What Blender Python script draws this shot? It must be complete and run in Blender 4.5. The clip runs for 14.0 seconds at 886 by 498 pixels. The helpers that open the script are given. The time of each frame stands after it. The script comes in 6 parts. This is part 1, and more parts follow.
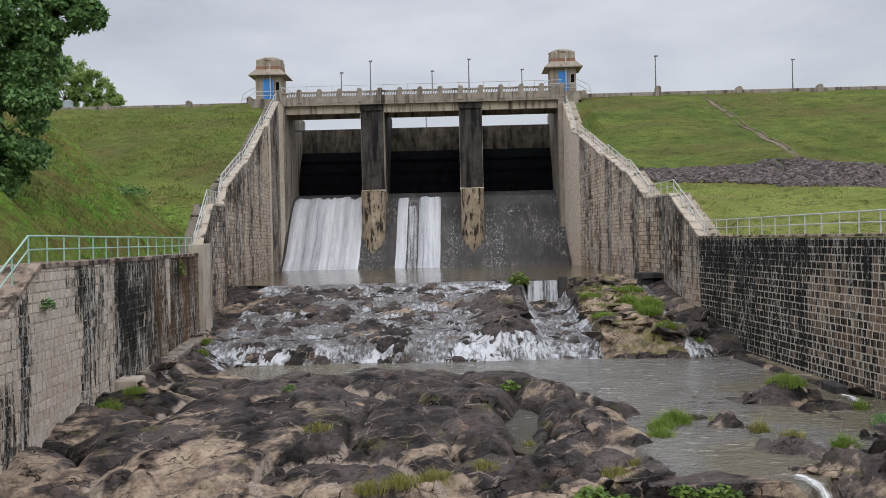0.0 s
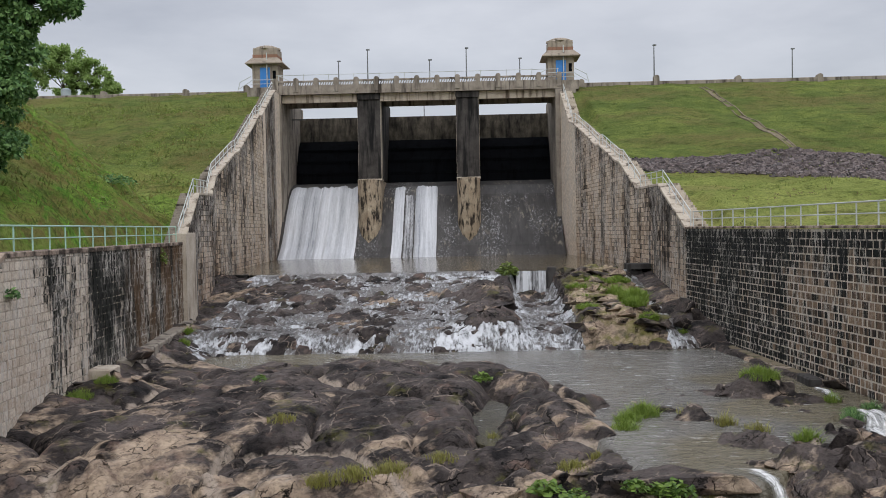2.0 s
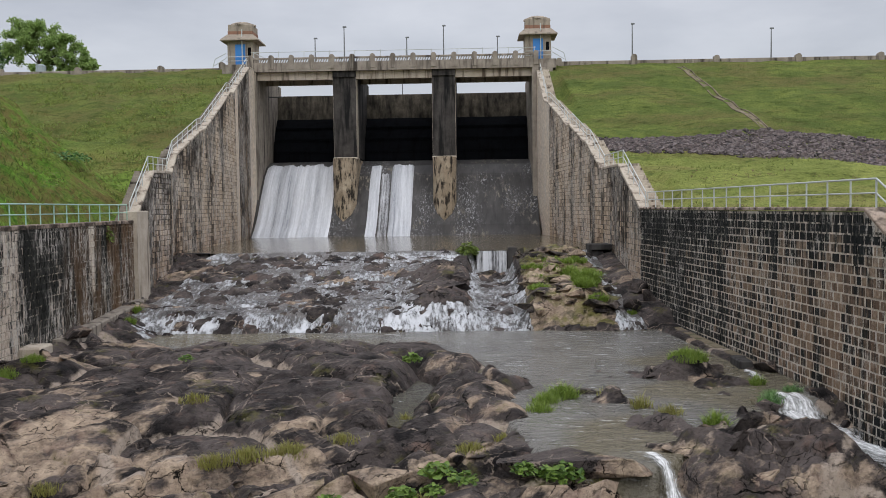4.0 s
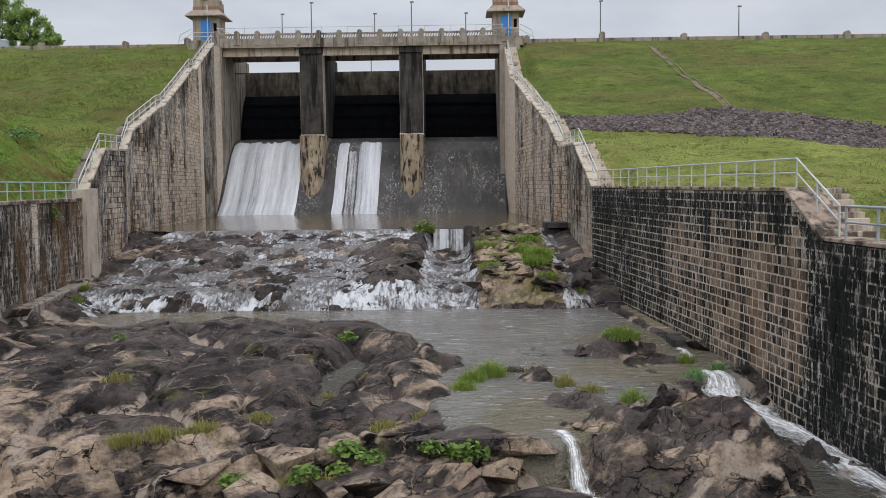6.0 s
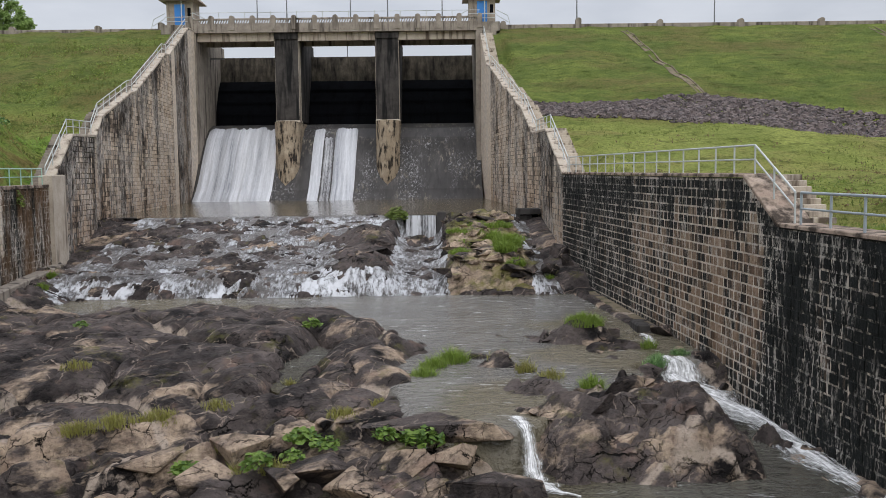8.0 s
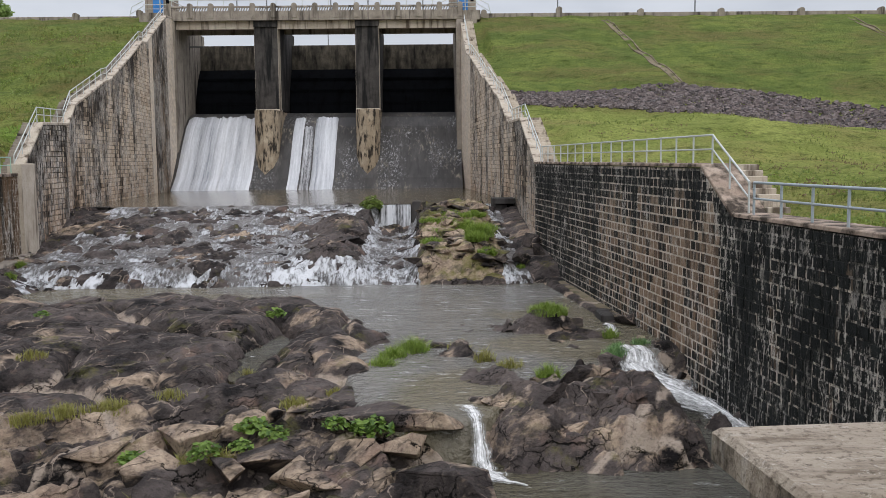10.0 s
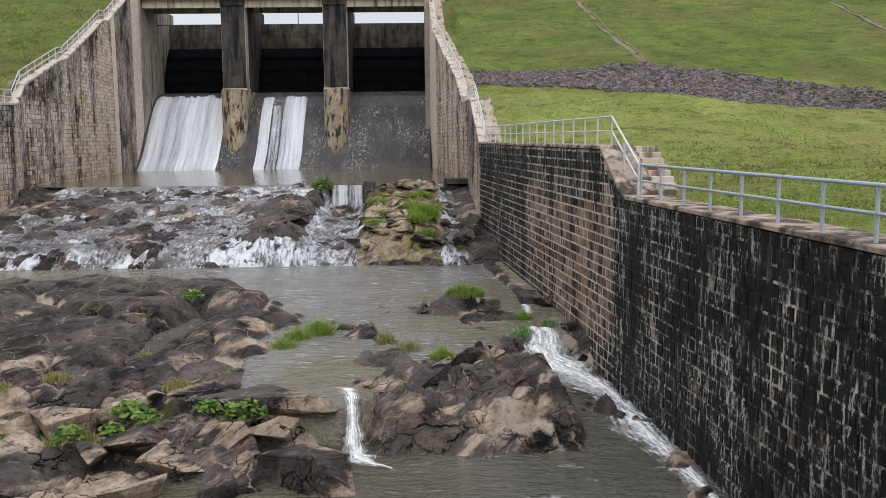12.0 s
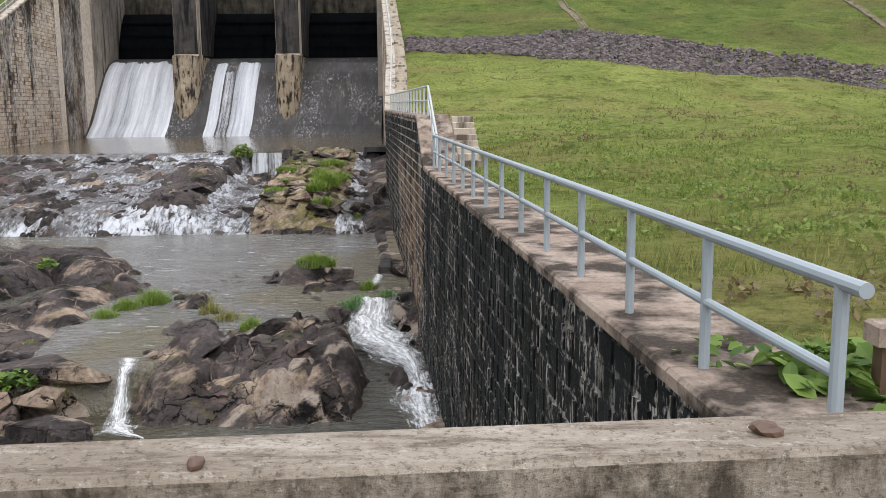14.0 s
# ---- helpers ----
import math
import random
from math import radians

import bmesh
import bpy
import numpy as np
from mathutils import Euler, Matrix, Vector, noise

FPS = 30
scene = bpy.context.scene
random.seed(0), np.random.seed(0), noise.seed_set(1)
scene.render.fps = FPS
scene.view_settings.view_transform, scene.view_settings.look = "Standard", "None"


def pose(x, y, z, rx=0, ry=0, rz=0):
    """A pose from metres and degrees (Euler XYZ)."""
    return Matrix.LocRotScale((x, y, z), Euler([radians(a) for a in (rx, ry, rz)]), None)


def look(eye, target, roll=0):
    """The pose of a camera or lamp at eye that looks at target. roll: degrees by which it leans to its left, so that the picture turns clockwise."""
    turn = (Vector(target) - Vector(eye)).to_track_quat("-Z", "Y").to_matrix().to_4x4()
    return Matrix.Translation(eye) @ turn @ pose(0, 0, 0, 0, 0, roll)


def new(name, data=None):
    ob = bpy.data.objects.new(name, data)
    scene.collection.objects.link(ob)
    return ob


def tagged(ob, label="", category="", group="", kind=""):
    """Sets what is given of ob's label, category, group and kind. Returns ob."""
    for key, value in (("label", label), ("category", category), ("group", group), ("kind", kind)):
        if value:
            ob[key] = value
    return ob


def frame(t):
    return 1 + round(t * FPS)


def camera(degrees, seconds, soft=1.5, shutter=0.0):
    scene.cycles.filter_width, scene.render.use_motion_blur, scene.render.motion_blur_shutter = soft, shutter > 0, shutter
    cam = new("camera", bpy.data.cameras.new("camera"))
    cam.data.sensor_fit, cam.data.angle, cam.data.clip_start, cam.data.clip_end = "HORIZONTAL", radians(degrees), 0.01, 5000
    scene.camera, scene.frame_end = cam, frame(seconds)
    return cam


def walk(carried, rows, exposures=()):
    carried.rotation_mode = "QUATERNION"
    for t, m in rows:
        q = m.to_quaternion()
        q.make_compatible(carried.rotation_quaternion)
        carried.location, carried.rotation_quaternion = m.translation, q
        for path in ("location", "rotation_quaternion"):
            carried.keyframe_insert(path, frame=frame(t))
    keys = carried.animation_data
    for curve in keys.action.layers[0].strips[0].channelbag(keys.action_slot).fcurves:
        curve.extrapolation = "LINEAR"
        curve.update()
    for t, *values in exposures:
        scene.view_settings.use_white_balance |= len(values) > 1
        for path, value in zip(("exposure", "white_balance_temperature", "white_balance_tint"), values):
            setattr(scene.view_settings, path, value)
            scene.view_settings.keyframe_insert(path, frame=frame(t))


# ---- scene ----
cam = camera(51.5, 14.0, soft=0.75)
PATH = [
    (0, (0.386, -0.091, 7.094), (0.336, 1.908, 7.074), -1.3),
    (0.5, (0.615, -0.057, 7.107), (0.558, 1.942, 7.084), -1.2),
    (1, (0.884, -0.006, 7.126), (0.822, 1.993, 7.096), -1.2),
    (1.5, (1.306, 0.02, 7.128), (1.239, 2.018, 7.095), -1.1),
    (2, (1.886, 0.129, 7.139), (1.817, 2.127, 7.095), -1.1),
    (2.5, (2.615, 0.271, 7.147), (2.542, 2.269, 7.091), -1.0),
    (3, (3.339, 0.371, 7.143), (3.264, 2.369, 7.076), -0.9),
    (5.5, (6.41, 0.512, 7.167), (6.368, 2.508, 7.039), -0.7),
    (6, (6.76, 0.499, 7.18), (6.728, 2.493, 7.04), -0.7),
    (6.5, (7.05, 0.48, 7.189), (7.029, 2.474, 7.039), -0.7),
    (7, (7.271, 0.519, 7.191), (7.26, 2.513, 7.033), -0.7),
    (7.5, (7.397, 0.537, 7.179), (7.395, 2.53, 7.014), -0.7),
    (10, (8.537, 0.558, 7.177), (8.567, 2.549, 6.983), -0.6),
    (10.5, (9.088, 0.543, 7.189), (9.123, 2.532, 6.984), -0.6),
    (11, (9.768, 0.543, 7.22), (9.805, 2.532, 7.008), -0.6),
    (11.5, (10.653, 0.56, 7.206), (10.692, 2.547, 6.983), -0.6),
    (12, (11.772, 0.589, 7.232), (11.812, 2.574, 6.993), -0.6),
    (12.5, (13.097, 0.57, 7.23), (13.14, 2.553, 6.974), -0.6),
    (13, (14.708, 0.529, 7.267), (14.754, 2.51, 6.992), -0.7),
    (13.5, (16.321, 0.546, 7.278), (16.371, 2.524, 6.988), -0.7),
    (14, (18.031, 0.566, 7.298), (18.061, 2.541, 6.987), -0.5),
]
walk(cam, [(t, look(eye, target, roll)) for t, eye, target, roll in PATH],
     [(0, 0.05), (3, 0.0), (7.5, 0.08), (10, 0.12), (11, 0.2), (12.5, 0.38), (14, 0.42)])

# ---- world, sun, exposure ----
scene.view_settings.exposure = 0.0
world = bpy.data.worlds.new("overcast")
scene.world = world
world.use_nodes = True
wn, wl = world.node_tree.nodes, world.node_tree.links
for n in list(wn):
    wn.remove(n)


def wnode(kind, **props):
    n = wn.new(kind)
    for k, v in props.items():
        n.inputs[k].default_value = v
    return n


sky = wn.new("ShaderNodeTexSky")
sky.sky_type, sky.sun_disc = "NISHITA", False
sky.sun_elevation, sky.sun_rotation = radians(45), radians(170)
coord = wn.new("ShaderNodeTexCoord")
stretch = wnode("ShaderNodeMapping", Scale=(1.0, 1.0, 3.2))
wl.new(coord.outputs["Generated"], stretch.inputs["Vector"])
cloud = wnode("ShaderNodeTexNoise", Scale=2.3, Detail=6.0, Roughness=0.55)
wl.new(stretch.outputs[0], cloud.inputs["Vector"])
ramp = wn.new("ShaderNodeValToRGB")
ramp.color_ramp.elements[0].position, ramp.color_ramp.elements[0].color = 0.34, (0.44, 0.45, 0.50, 1)
ramp.color_ramp.elements[1].position, ramp.color_ramp.elements[1].color = 0.66, (0.68, 0.685, 0.73, 1)
wl.new(cloud.outputs["Fac"], ramp.inputs["Fac"])
# an overcast dome is brighter overhead than at the horizon
split = wn.new("ShaderNodeSeparateXYZ")
wl.new(coord.outputs["Generated"], split.inputs[0])
rise = wn.new("ShaderNodeMapRange")
rise.inputs["From Min"].default_value, rise.inputs["From Max"].default_value = 0.26, 0.65
rise.inputs["To Min"].default_value, rise.inputs["To Max"].default_value = 1.0, 2.7
wl.new(split.outputs["Z"], rise.inputs["Value"])
dome = wn.new("ShaderNodeVectorMath")
dome.operation = "SCALE"
wl.new(ramp.outputs["Color"], dome.inputs[0])
wl.new(rise.outputs[0], dome.inputs["Scale"])
bg1, bg2 = wnode("ShaderNodeBackground", Strength=0.02), wnode("ShaderNodeBackground", Strength=0.86)
wl.new(sky.outputs[0], bg1.inputs["Color"])
wl.new(dome.outputs[0], bg2.inputs["Color"])
both = wn.new("ShaderNodeAddShader")
wl.new(bg1.outputs[0], both.inputs[0])
wl.new(bg2.outputs[0], both.inputs[1])
wout = wn.new("ShaderNodeOutputWorld")
wl.new(both.outputs[0], wout.inputs["Surface"])

sun_data = bpy.data.lights.new("sun", "SUN")
sun_data.energy, sun_data.angle, sun_data.color = 1.0, radians(60), (1.0, 0.97, 0.92)
sun = new("sun", sun_data)
sun.matrix_world = look((15, -50, 90), (0, 40, 0))

# ---- materials ----


class Mat:
    """A small builder for one node material."""

    def __init__(self, name):
        self.m = bpy.data.materials.new(name)
        self.m.use_nodes = True
        self.t = self.m.node_tree
        self.b = self.t.nodes["Principled BSDF"]
        self.geo = self.t.nodes.new("ShaderNodeNewGeometry")
        self.pos = self.geo.outputs["Position"]

    def node(self, kind, **vals):
        n = self.t.nodes.new(kind)
        for k, v in vals.items():
            n.inputs[k].default_value = v
        return n

    def link(self, a, b):
        self.t.links.new(a, b)

    def noise(self, scale, stretch=(1, 1, 1), detail=5.0, rough=0.6, turn=0.0, shift=0.0):
        mp = self.node("ShaderNodeMapping", Scale=stretch, Rotation=(0, 0, turn), Location=(shift, shift * 1.7, shift * 0.6))
        self.link(self.pos, mp.inputs["Vector"])
        n = self.node("ShaderNodeTexNoise", Scale=scale, Detail=detail, Roughness=rough)
        self.link(mp.outputs[0], n.inputs["Vector"])
        return n.outputs["Fac"]

    def strike(self, scale, angle, long, detail=5.0, rough=0.6, shift=0.0):
        """Noise drawn out along a plan direction."""
        mp = self.node("ShaderNodeMapping", Rotation=(0, 0, -angle), Location=(shift, shift * 1.7, 0))
        self.link(self.pos, mp.inputs["Vector"])
        sc = self.node("ShaderNodeMapping", Scale=(1.0 / long, 1.0, 1.0))
        self.link(mp.outputs[0], sc.inputs["Vector"])
        n = self.node("ShaderNodeTexNoise", Scale=scale, Detail=detail, Roughness=rough)
        self.link(sc.outputs[0], n.inputs["Vector"])
        return n.outputs["Fac"]

    def range(self, val, a, b, c=0.0, d=1.0):
        n = self.node("ShaderNodeMapRange")
        n.inputs["From Min"].default_value, n.inputs["From Max"].default_value = a, b
        n.inputs["To Min"].default_value, n.inputs["To Max"].default_value = c, d
        self.link(val, n.inputs["Value"])
        return n.outputs[0]

    def math(self, op, a, b=0.0):
        n = self.t.nodes.new("ShaderNodeMath")
        n.operation, n.use_clamp = op, False
        for i, v in enumerate((a, b)):
            if isinstance(v, (int, float)):
                n.inputs[i].default_value = v
            else:
                self.link(v, n.inputs[i])
        return n.outputs[0]

    def mix(self, fac, a, b):
        n = self.t.nodes.new("ShaderNodeMix")
        n.data_type = "RGBA"
        for slot, v in ((0, fac), (6, a), (7, b)):
            if isinstance(v, (int, float)):
                n.inputs[slot].default_value = v
            elif isinstance(v, tuple):
                n.inputs[slot].default_value = (*v, 1) if len(v) == 3 else v
            else:
                self.link(v, n.inputs[slot])
        return n.outputs[2]

    def rand(self):
        """A random number for each object and each loose piece."""
        info = self.t.nodes.new("ShaderNodeObjectInfo")
        return self.math("FRACT", self.math("ADD", info.outputs["Random"], self.geo.outputs["Random Per Island"]))

    def axis(self, i):
        n = self.t.nodes.new("ShaderNodeSeparateXYZ")
        self.link(self.pos, n.inputs[0])
        return n.outputs[i]

    def up(self):
        n = self.t.nodes.new("ShaderNodeSeparateXYZ")
        self.link(self.geo.outputs["Normal"], n.inputs[0])
        return n.outputs[2]

    def done(self, colour, rough=0.8, bump=None, depth=0.02, strength=0.6, metal=0.0, spec=0.5):
        for key, v in (("Base Color", colour), ("Roughness", rough), ("Metallic", metal), ("Specular IOR Level", spec)):
            if isinstance(v, tuple):
                self.b.inputs[key].default_value = (*v, 1)
            elif isinstance(v, (int, float)):
                self.b.inputs[key].default_value = v
            else:
                self.link(v, self.b.inputs[key])
        if bump is not None:
            n = self.node("ShaderNodeBump", Strength=strength, Distance=depth)
            self.link(bump, n.inputs["Height"])
            self.link(n.outputs[0], self.b.inputs["Normal"])
        return self.m


def masonry(name, light, dark, black, lo, hi, mortar=None, single=0.25, fine=1.7, zones=(), cap=None, foot=None, climb=0.0, lime=0.5, drip=(0.52, 0.6), warm=0.0, brown=None, keep=(0.4, 0.55), shade=0.0):
    """Stone or its mortar under run-down black algae (lo, hi: how much) and pale lime drips.
    single: how much one stone differs from the next; zones: (y0, y1, more algae)."""
    k = Mat(name)
    if mortar:
        c = k.mix(k.range(k.noise(3.0, detail=6.0), 0.35, 0.65), mortar, tuple(v * 0.6 for v in mortar))
    else:
        c = k.mix(k.rand(), light, dark)
        c = k.mix(k.range(k.noise(7.0, detail=8.0, rough=0.7), 0.42, 0.68, 0.0, 0.75), c, tuple(v * 0.5 for v in dark))
    if warm:
        rust = k.math("MULTIPLY", k.range(k.math("ADD", k.axis(2), k.math("MULTIPLY", k.noise(0.8, (1, 1, 0.4)), 6.0)), 11.0, 6.0), warm)
        c = k.mix(rust, c, (0.25, 0.13, 0.07))
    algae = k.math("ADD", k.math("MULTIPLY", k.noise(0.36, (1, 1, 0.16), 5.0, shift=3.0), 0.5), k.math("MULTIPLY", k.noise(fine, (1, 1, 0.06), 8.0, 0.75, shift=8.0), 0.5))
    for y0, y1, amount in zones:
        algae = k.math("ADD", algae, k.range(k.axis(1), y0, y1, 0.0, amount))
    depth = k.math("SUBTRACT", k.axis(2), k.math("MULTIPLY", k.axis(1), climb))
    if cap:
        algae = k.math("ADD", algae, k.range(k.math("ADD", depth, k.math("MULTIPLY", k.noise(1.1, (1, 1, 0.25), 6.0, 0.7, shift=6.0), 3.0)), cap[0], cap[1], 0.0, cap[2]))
    if foot:
        algae = k.math("ADD", algae, k.range(k.math("ADD", k.axis(2), k.math("MULTIPLY", k.noise(0.7, detail=3.0, shift=2.0), 1.5)), foot[0], foot[1], foot[2], 0.0))
    if mortar:
        algae = k.math("ADD", k.math("SUBTRACT", algae, shade), k.math("MULTIPLY", k.math("SUBTRACT", k.noise(3.2, (1, 1, 0.8), 7.0, 0.75, shift=12.0), 0.5), 0.75))
    else:
        algae = k.math("ADD", algae, k.math("MULTIPLY", k.math("SUBTRACT", k.rand(), 0.5), single))
        algae = k.math("ADD", algae, k.math("MULTIPLY", k.math("SUBTRACT", k.noise(5.0, (1, 1, 0.5), 7.0, 0.75, shift=15.0), 0.5), 0.16))
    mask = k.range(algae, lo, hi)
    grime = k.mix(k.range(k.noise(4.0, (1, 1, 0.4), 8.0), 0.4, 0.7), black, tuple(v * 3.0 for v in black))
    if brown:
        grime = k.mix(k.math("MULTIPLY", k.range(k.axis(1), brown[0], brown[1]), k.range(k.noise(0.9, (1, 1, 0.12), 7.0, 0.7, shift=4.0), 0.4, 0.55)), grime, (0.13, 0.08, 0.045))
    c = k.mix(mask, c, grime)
    # lime runs down in short ragged drips, in some places only
    run = k.math("ADD", k.math("MULTIPLY", k.noise(5.5, (1, 1, 0.2), 9.0, 0.78, shift=21.0), 0.75), k.math("MULTIPLY", k.noise(11.0, (1, 1, 0.8), 6.0, 0.7, shift=1.0), 0.25))
    white = k.math("MULTIPLY", k.range(run, drip[0], drip[1]), k.math("MULTIPLY", k.range(k.noise(0.42, (1, 1, 0.7), 4.0, shift=5.0), keep[0], keep[1]), lime))
    c = k.mix(white, c, (0.58, 0.54, 0.49))
    return k.done(c, k.range(mask, 0, 1, 0.9, 0.7), k.noise(14.0, detail=9.0, rough=0.7), 0.035, 1.0, spec=0.1)


def concrete(name, light, dark, stain, lo=0.5, hi=0.66, streak=0.1, pit=14.0, grit=0.6):
    k = Mat(name)
    c = k.mix(k.range(k.noise(0.9), 0.3, 0.7), light, dark)
    c = k.mix(k.range(k.noise(1.5, (1, 1, streak), 6.0, shift=4.0), lo, hi), c, stain)
    c = k.mix(k.range(k.noise(pit, detail=9.0, rough=0.75), 0.5, 0.7, 0.0, grit), c, tuple(v * 0.5 for v in dark))
    return k.done(c, 0.88, k.noise(pit, detail=10.0, rough=0.75), 0.012, 0.9, spec=0.15)


RIGHT_ZONES = ((31.0, 28.0, 0.17), (46.0, 41.0, -0.04), (37.0, 31.5, -0.03), (47.0, 52.0, 0.075))
JOINT_ZONES = ((31.0, 28.5, 0.19), (26.0, 12.0, 0.04), (46.0, 41.0, -0.04), (47.0, 52.0, 0.09))
M_BLOCK_R = masonry("masonry_right", (0.36, 0.285, 0.215), (0.14, 0.105, 0.08), (0.0085, 0.0095, 0.0095), 0.405, 0.495, single=0.1, zones=RIGHT_ZONES, cap=(6.0, 7.6, 0.13), foot=(0.2, 1.6, 0.1), lime=0.85, drip=(0.53, 0.58), warm=0.3)
M_MORTAR_R = masonry("mortar_right", (0.6, 0.54, 0.47), (0.4, 0.34, 0.28), (0.01, 0.011, 0.0105), 0.45, 0.54, mortar=(0.66, 0.58, 0.49), zones=JOINT_ZONES, cap=(6.0, 7.6, 0.14), foot=(0.2, 1.6, 0.05), shade=0.075, lime=0.95, drip=(0.49, 0.56))
LEFT_GRIME = ((0.0, 1.0, -0.055), (31.5, 36.0, 0.05), (40.0, 42.0, 0.09))
M_BLOCK_L = masonry("masonry_left", (0.84, 0.765, 0.66), (0.64, 0.555, 0.46), (0.012, 0.0125, 0.011), 0.495, 0.53, single=0.03, fine=1.4, zones=LEFT_GRIME, lime=0.9, drip=(0.49, 0.56), warm=0.25, brown=(44.5, 46.5))
M_MORTAR_L = masonry("mortar_left", (0.5, 0.44, 0.38), (0.4, 0.34, 0.28), (0.015, 0.015, 0.013), 0.495, 0.55, mortar=(0.52, 0.44, 0.36), fine=1.4, zones=LEFT_GRIME, lime=0.9, drip=(0.47, 0.55), brown=(44.5, 46.5))
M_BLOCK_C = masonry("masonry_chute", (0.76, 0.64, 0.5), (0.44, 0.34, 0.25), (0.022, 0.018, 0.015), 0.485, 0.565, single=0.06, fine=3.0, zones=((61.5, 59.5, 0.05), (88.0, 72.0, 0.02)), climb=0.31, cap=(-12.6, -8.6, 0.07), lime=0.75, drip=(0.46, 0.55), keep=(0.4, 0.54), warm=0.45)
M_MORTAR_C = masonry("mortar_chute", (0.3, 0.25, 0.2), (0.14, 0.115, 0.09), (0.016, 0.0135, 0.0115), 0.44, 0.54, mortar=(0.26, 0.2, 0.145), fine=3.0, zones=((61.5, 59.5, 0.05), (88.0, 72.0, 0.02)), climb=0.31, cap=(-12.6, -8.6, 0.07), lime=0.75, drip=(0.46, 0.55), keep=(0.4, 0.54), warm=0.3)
M_CHUTE_HEAD = masonry("chute_head", (0.5, 0.43, 0.35), (0.42, 0.33, 0.25), (0.03, 0.025, 0.02), 0.58, 0.7, mortar=(0.78, 0.67, 0.54), fine=2.4, shade=0.13, lime=0.9, drip=(0.47, 0.56), warm=0.2)
M_CONC = concrete("weathered_concrete", (0.36, 0.32, 0.27), (0.22, 0.19, 0.16), (0.06, 0.05, 0.042))
M_DRAIN = concrete("mossy_concrete", (0.24, 0.2, 0.14), (0.15, 0.125, 0.085), (0.07, 0.075, 0.03))
M_CONC_PALE = concrete("pale_concrete", (0.56, 0.5, 0.42), (0.4, 0.34, 0.27), (0.11, 0.085, 0.065), 0.52, 0.64)
M_PIER = concrete("sooty_concrete", (0.085, 0.078, 0.072), (0.035, 0.032, 0.03), (0.012, 0.012, 0.012), 0.45, 0.6)
M_BREAST = concrete("breast_concrete", (0.2, 0.175, 0.135), (0.07, 0.062, 0.052), (0.018, 0.0165, 0.015), 0.36, 0.66, 0.3, 8.0)
M_NOSE = concrete("nose_concrete", (0.5, 0.42, 0.31), (0.3, 0.235, 0.165), (0.03, 0.026, 0.022), 0.5, 0.6, 0.45, 6.0, 0.8)
M_OGEE = concrete("wet_concrete", (0.085, 0.08, 0.078), (0.05, 0.047, 0.045), (0.026, 0.025, 0.024), 0.45, 0.66, 0.1, 2.0, 0.2)


def ogee_material():
    k = Mat("wet_spillway")
    c = k.mix(k.range(k.noise(0.7, (1, 0.3, 0.3), 7.0), 0.35, 0.65), (0.066, 0.062, 0.06), (0.034, 0.032, 0.0315))
    c = k.mix(k.range(k.noise(2.2, (1, 0.15, 0.2), 8.0, 0.7, shift=3.0), 0.5, 0.66, 0.0, 0.8), c, (0.025, 0.024, 0.024))
    pale = k.math("MULTIPLY", k.range(k.noise(0.32, shift=14.0), 0.5, 0.62), k.range(k.noise(3.0, (1, 0.25, 0.3), 8.0, 0.75, shift=6.0), 0.52, 0.62))
    c = k.mix(k.math("MULTIPLY", pale, 0.8), c, (0.3, 0.27, 0.21))
    spray = k.math("MULTIPLY", k.range(k.noise(0.26, (1, 0.4, 0.4), 4.0, shift=33.0), 0.48, 0.6), k.range(k.noise(4.2, (1, 0.5, 0.6), 8.0, 0.8, shift=11.0), 0.53, 0.6))
    c = k.mix(k.math("MULTIPLY", spray, 0.75), c, (0.42, 0.42, 0.43))
    return k.done(c, 0.45, k.noise(4.0, (1, 0.4, 0.4), 8.0), 0.03, 0.6, spec=0.3)


M_SPILLWAY = ogee_material()
M_COPING = concrete("coping_concrete", (0.46, 0.38, 0.31), (0.27, 0.2, 0.155), (0.05, 0.04, 0.032), 0.43, 0.58, 1.0, 20.0, 0.85)


def parapet_material():
    """Rough weathered concrete, its skin worn off in streaks along the beam."""
    k = Mat("parapet_concrete")
    c = k.mix(k.range(k.noise(1.6, (0.5, 1, 1), 6.0), 0.35, 0.65), (0.50, 0.43, 0.35), (0.36, 0.30, 0.235))
    worn = k.noise(9.0, (0.3, 1.3, 1.0), 10.0, 0.75)
    c = k.mix(k.range(worn, 0.5, 0.6, 0.0, 0.8), c, (0.2, 0.16, 0.12))
    c = k.mix(k.range(worn, 0.44, 0.36, 0.0, 0.7), c, (0.66, 0.61, 0.54))
    c = k.mix(k.range(k.noise(42.0, detail=6.0, rough=0.8), 0.52, 0.62, 0.0, 0.8), c, (0.13, 0.105, 0.08))
    c = k.mix(k.range(k.noise(30.0, detail=6.0, rough=0.8, shift=3.0), 0.58, 0.66, 0.0, 0.6), c, (0.75, 0.7, 0.62))
    side = k.range(k.up(), 0.7, 0.3)
    mould = k.math("MULTIPLY", side, k.range(k.noise(4.0, (1, 1, 0.5), 9.0, 0.75, shift=6.0), 0.45, 0.6))
    c = k.mix(k.math("MULTIPLY", mould, 0.85), c, (0.05, 0.042, 0.03))
    return k.done(c, 0.92, k.math("ADD", worn, k.math("MULTIPLY", k.noise(42.0, detail=6.0, rough=0.8), 0.6)), 0.025, 1.0, spec=0.12)


M_PARAPET = parapet_material()


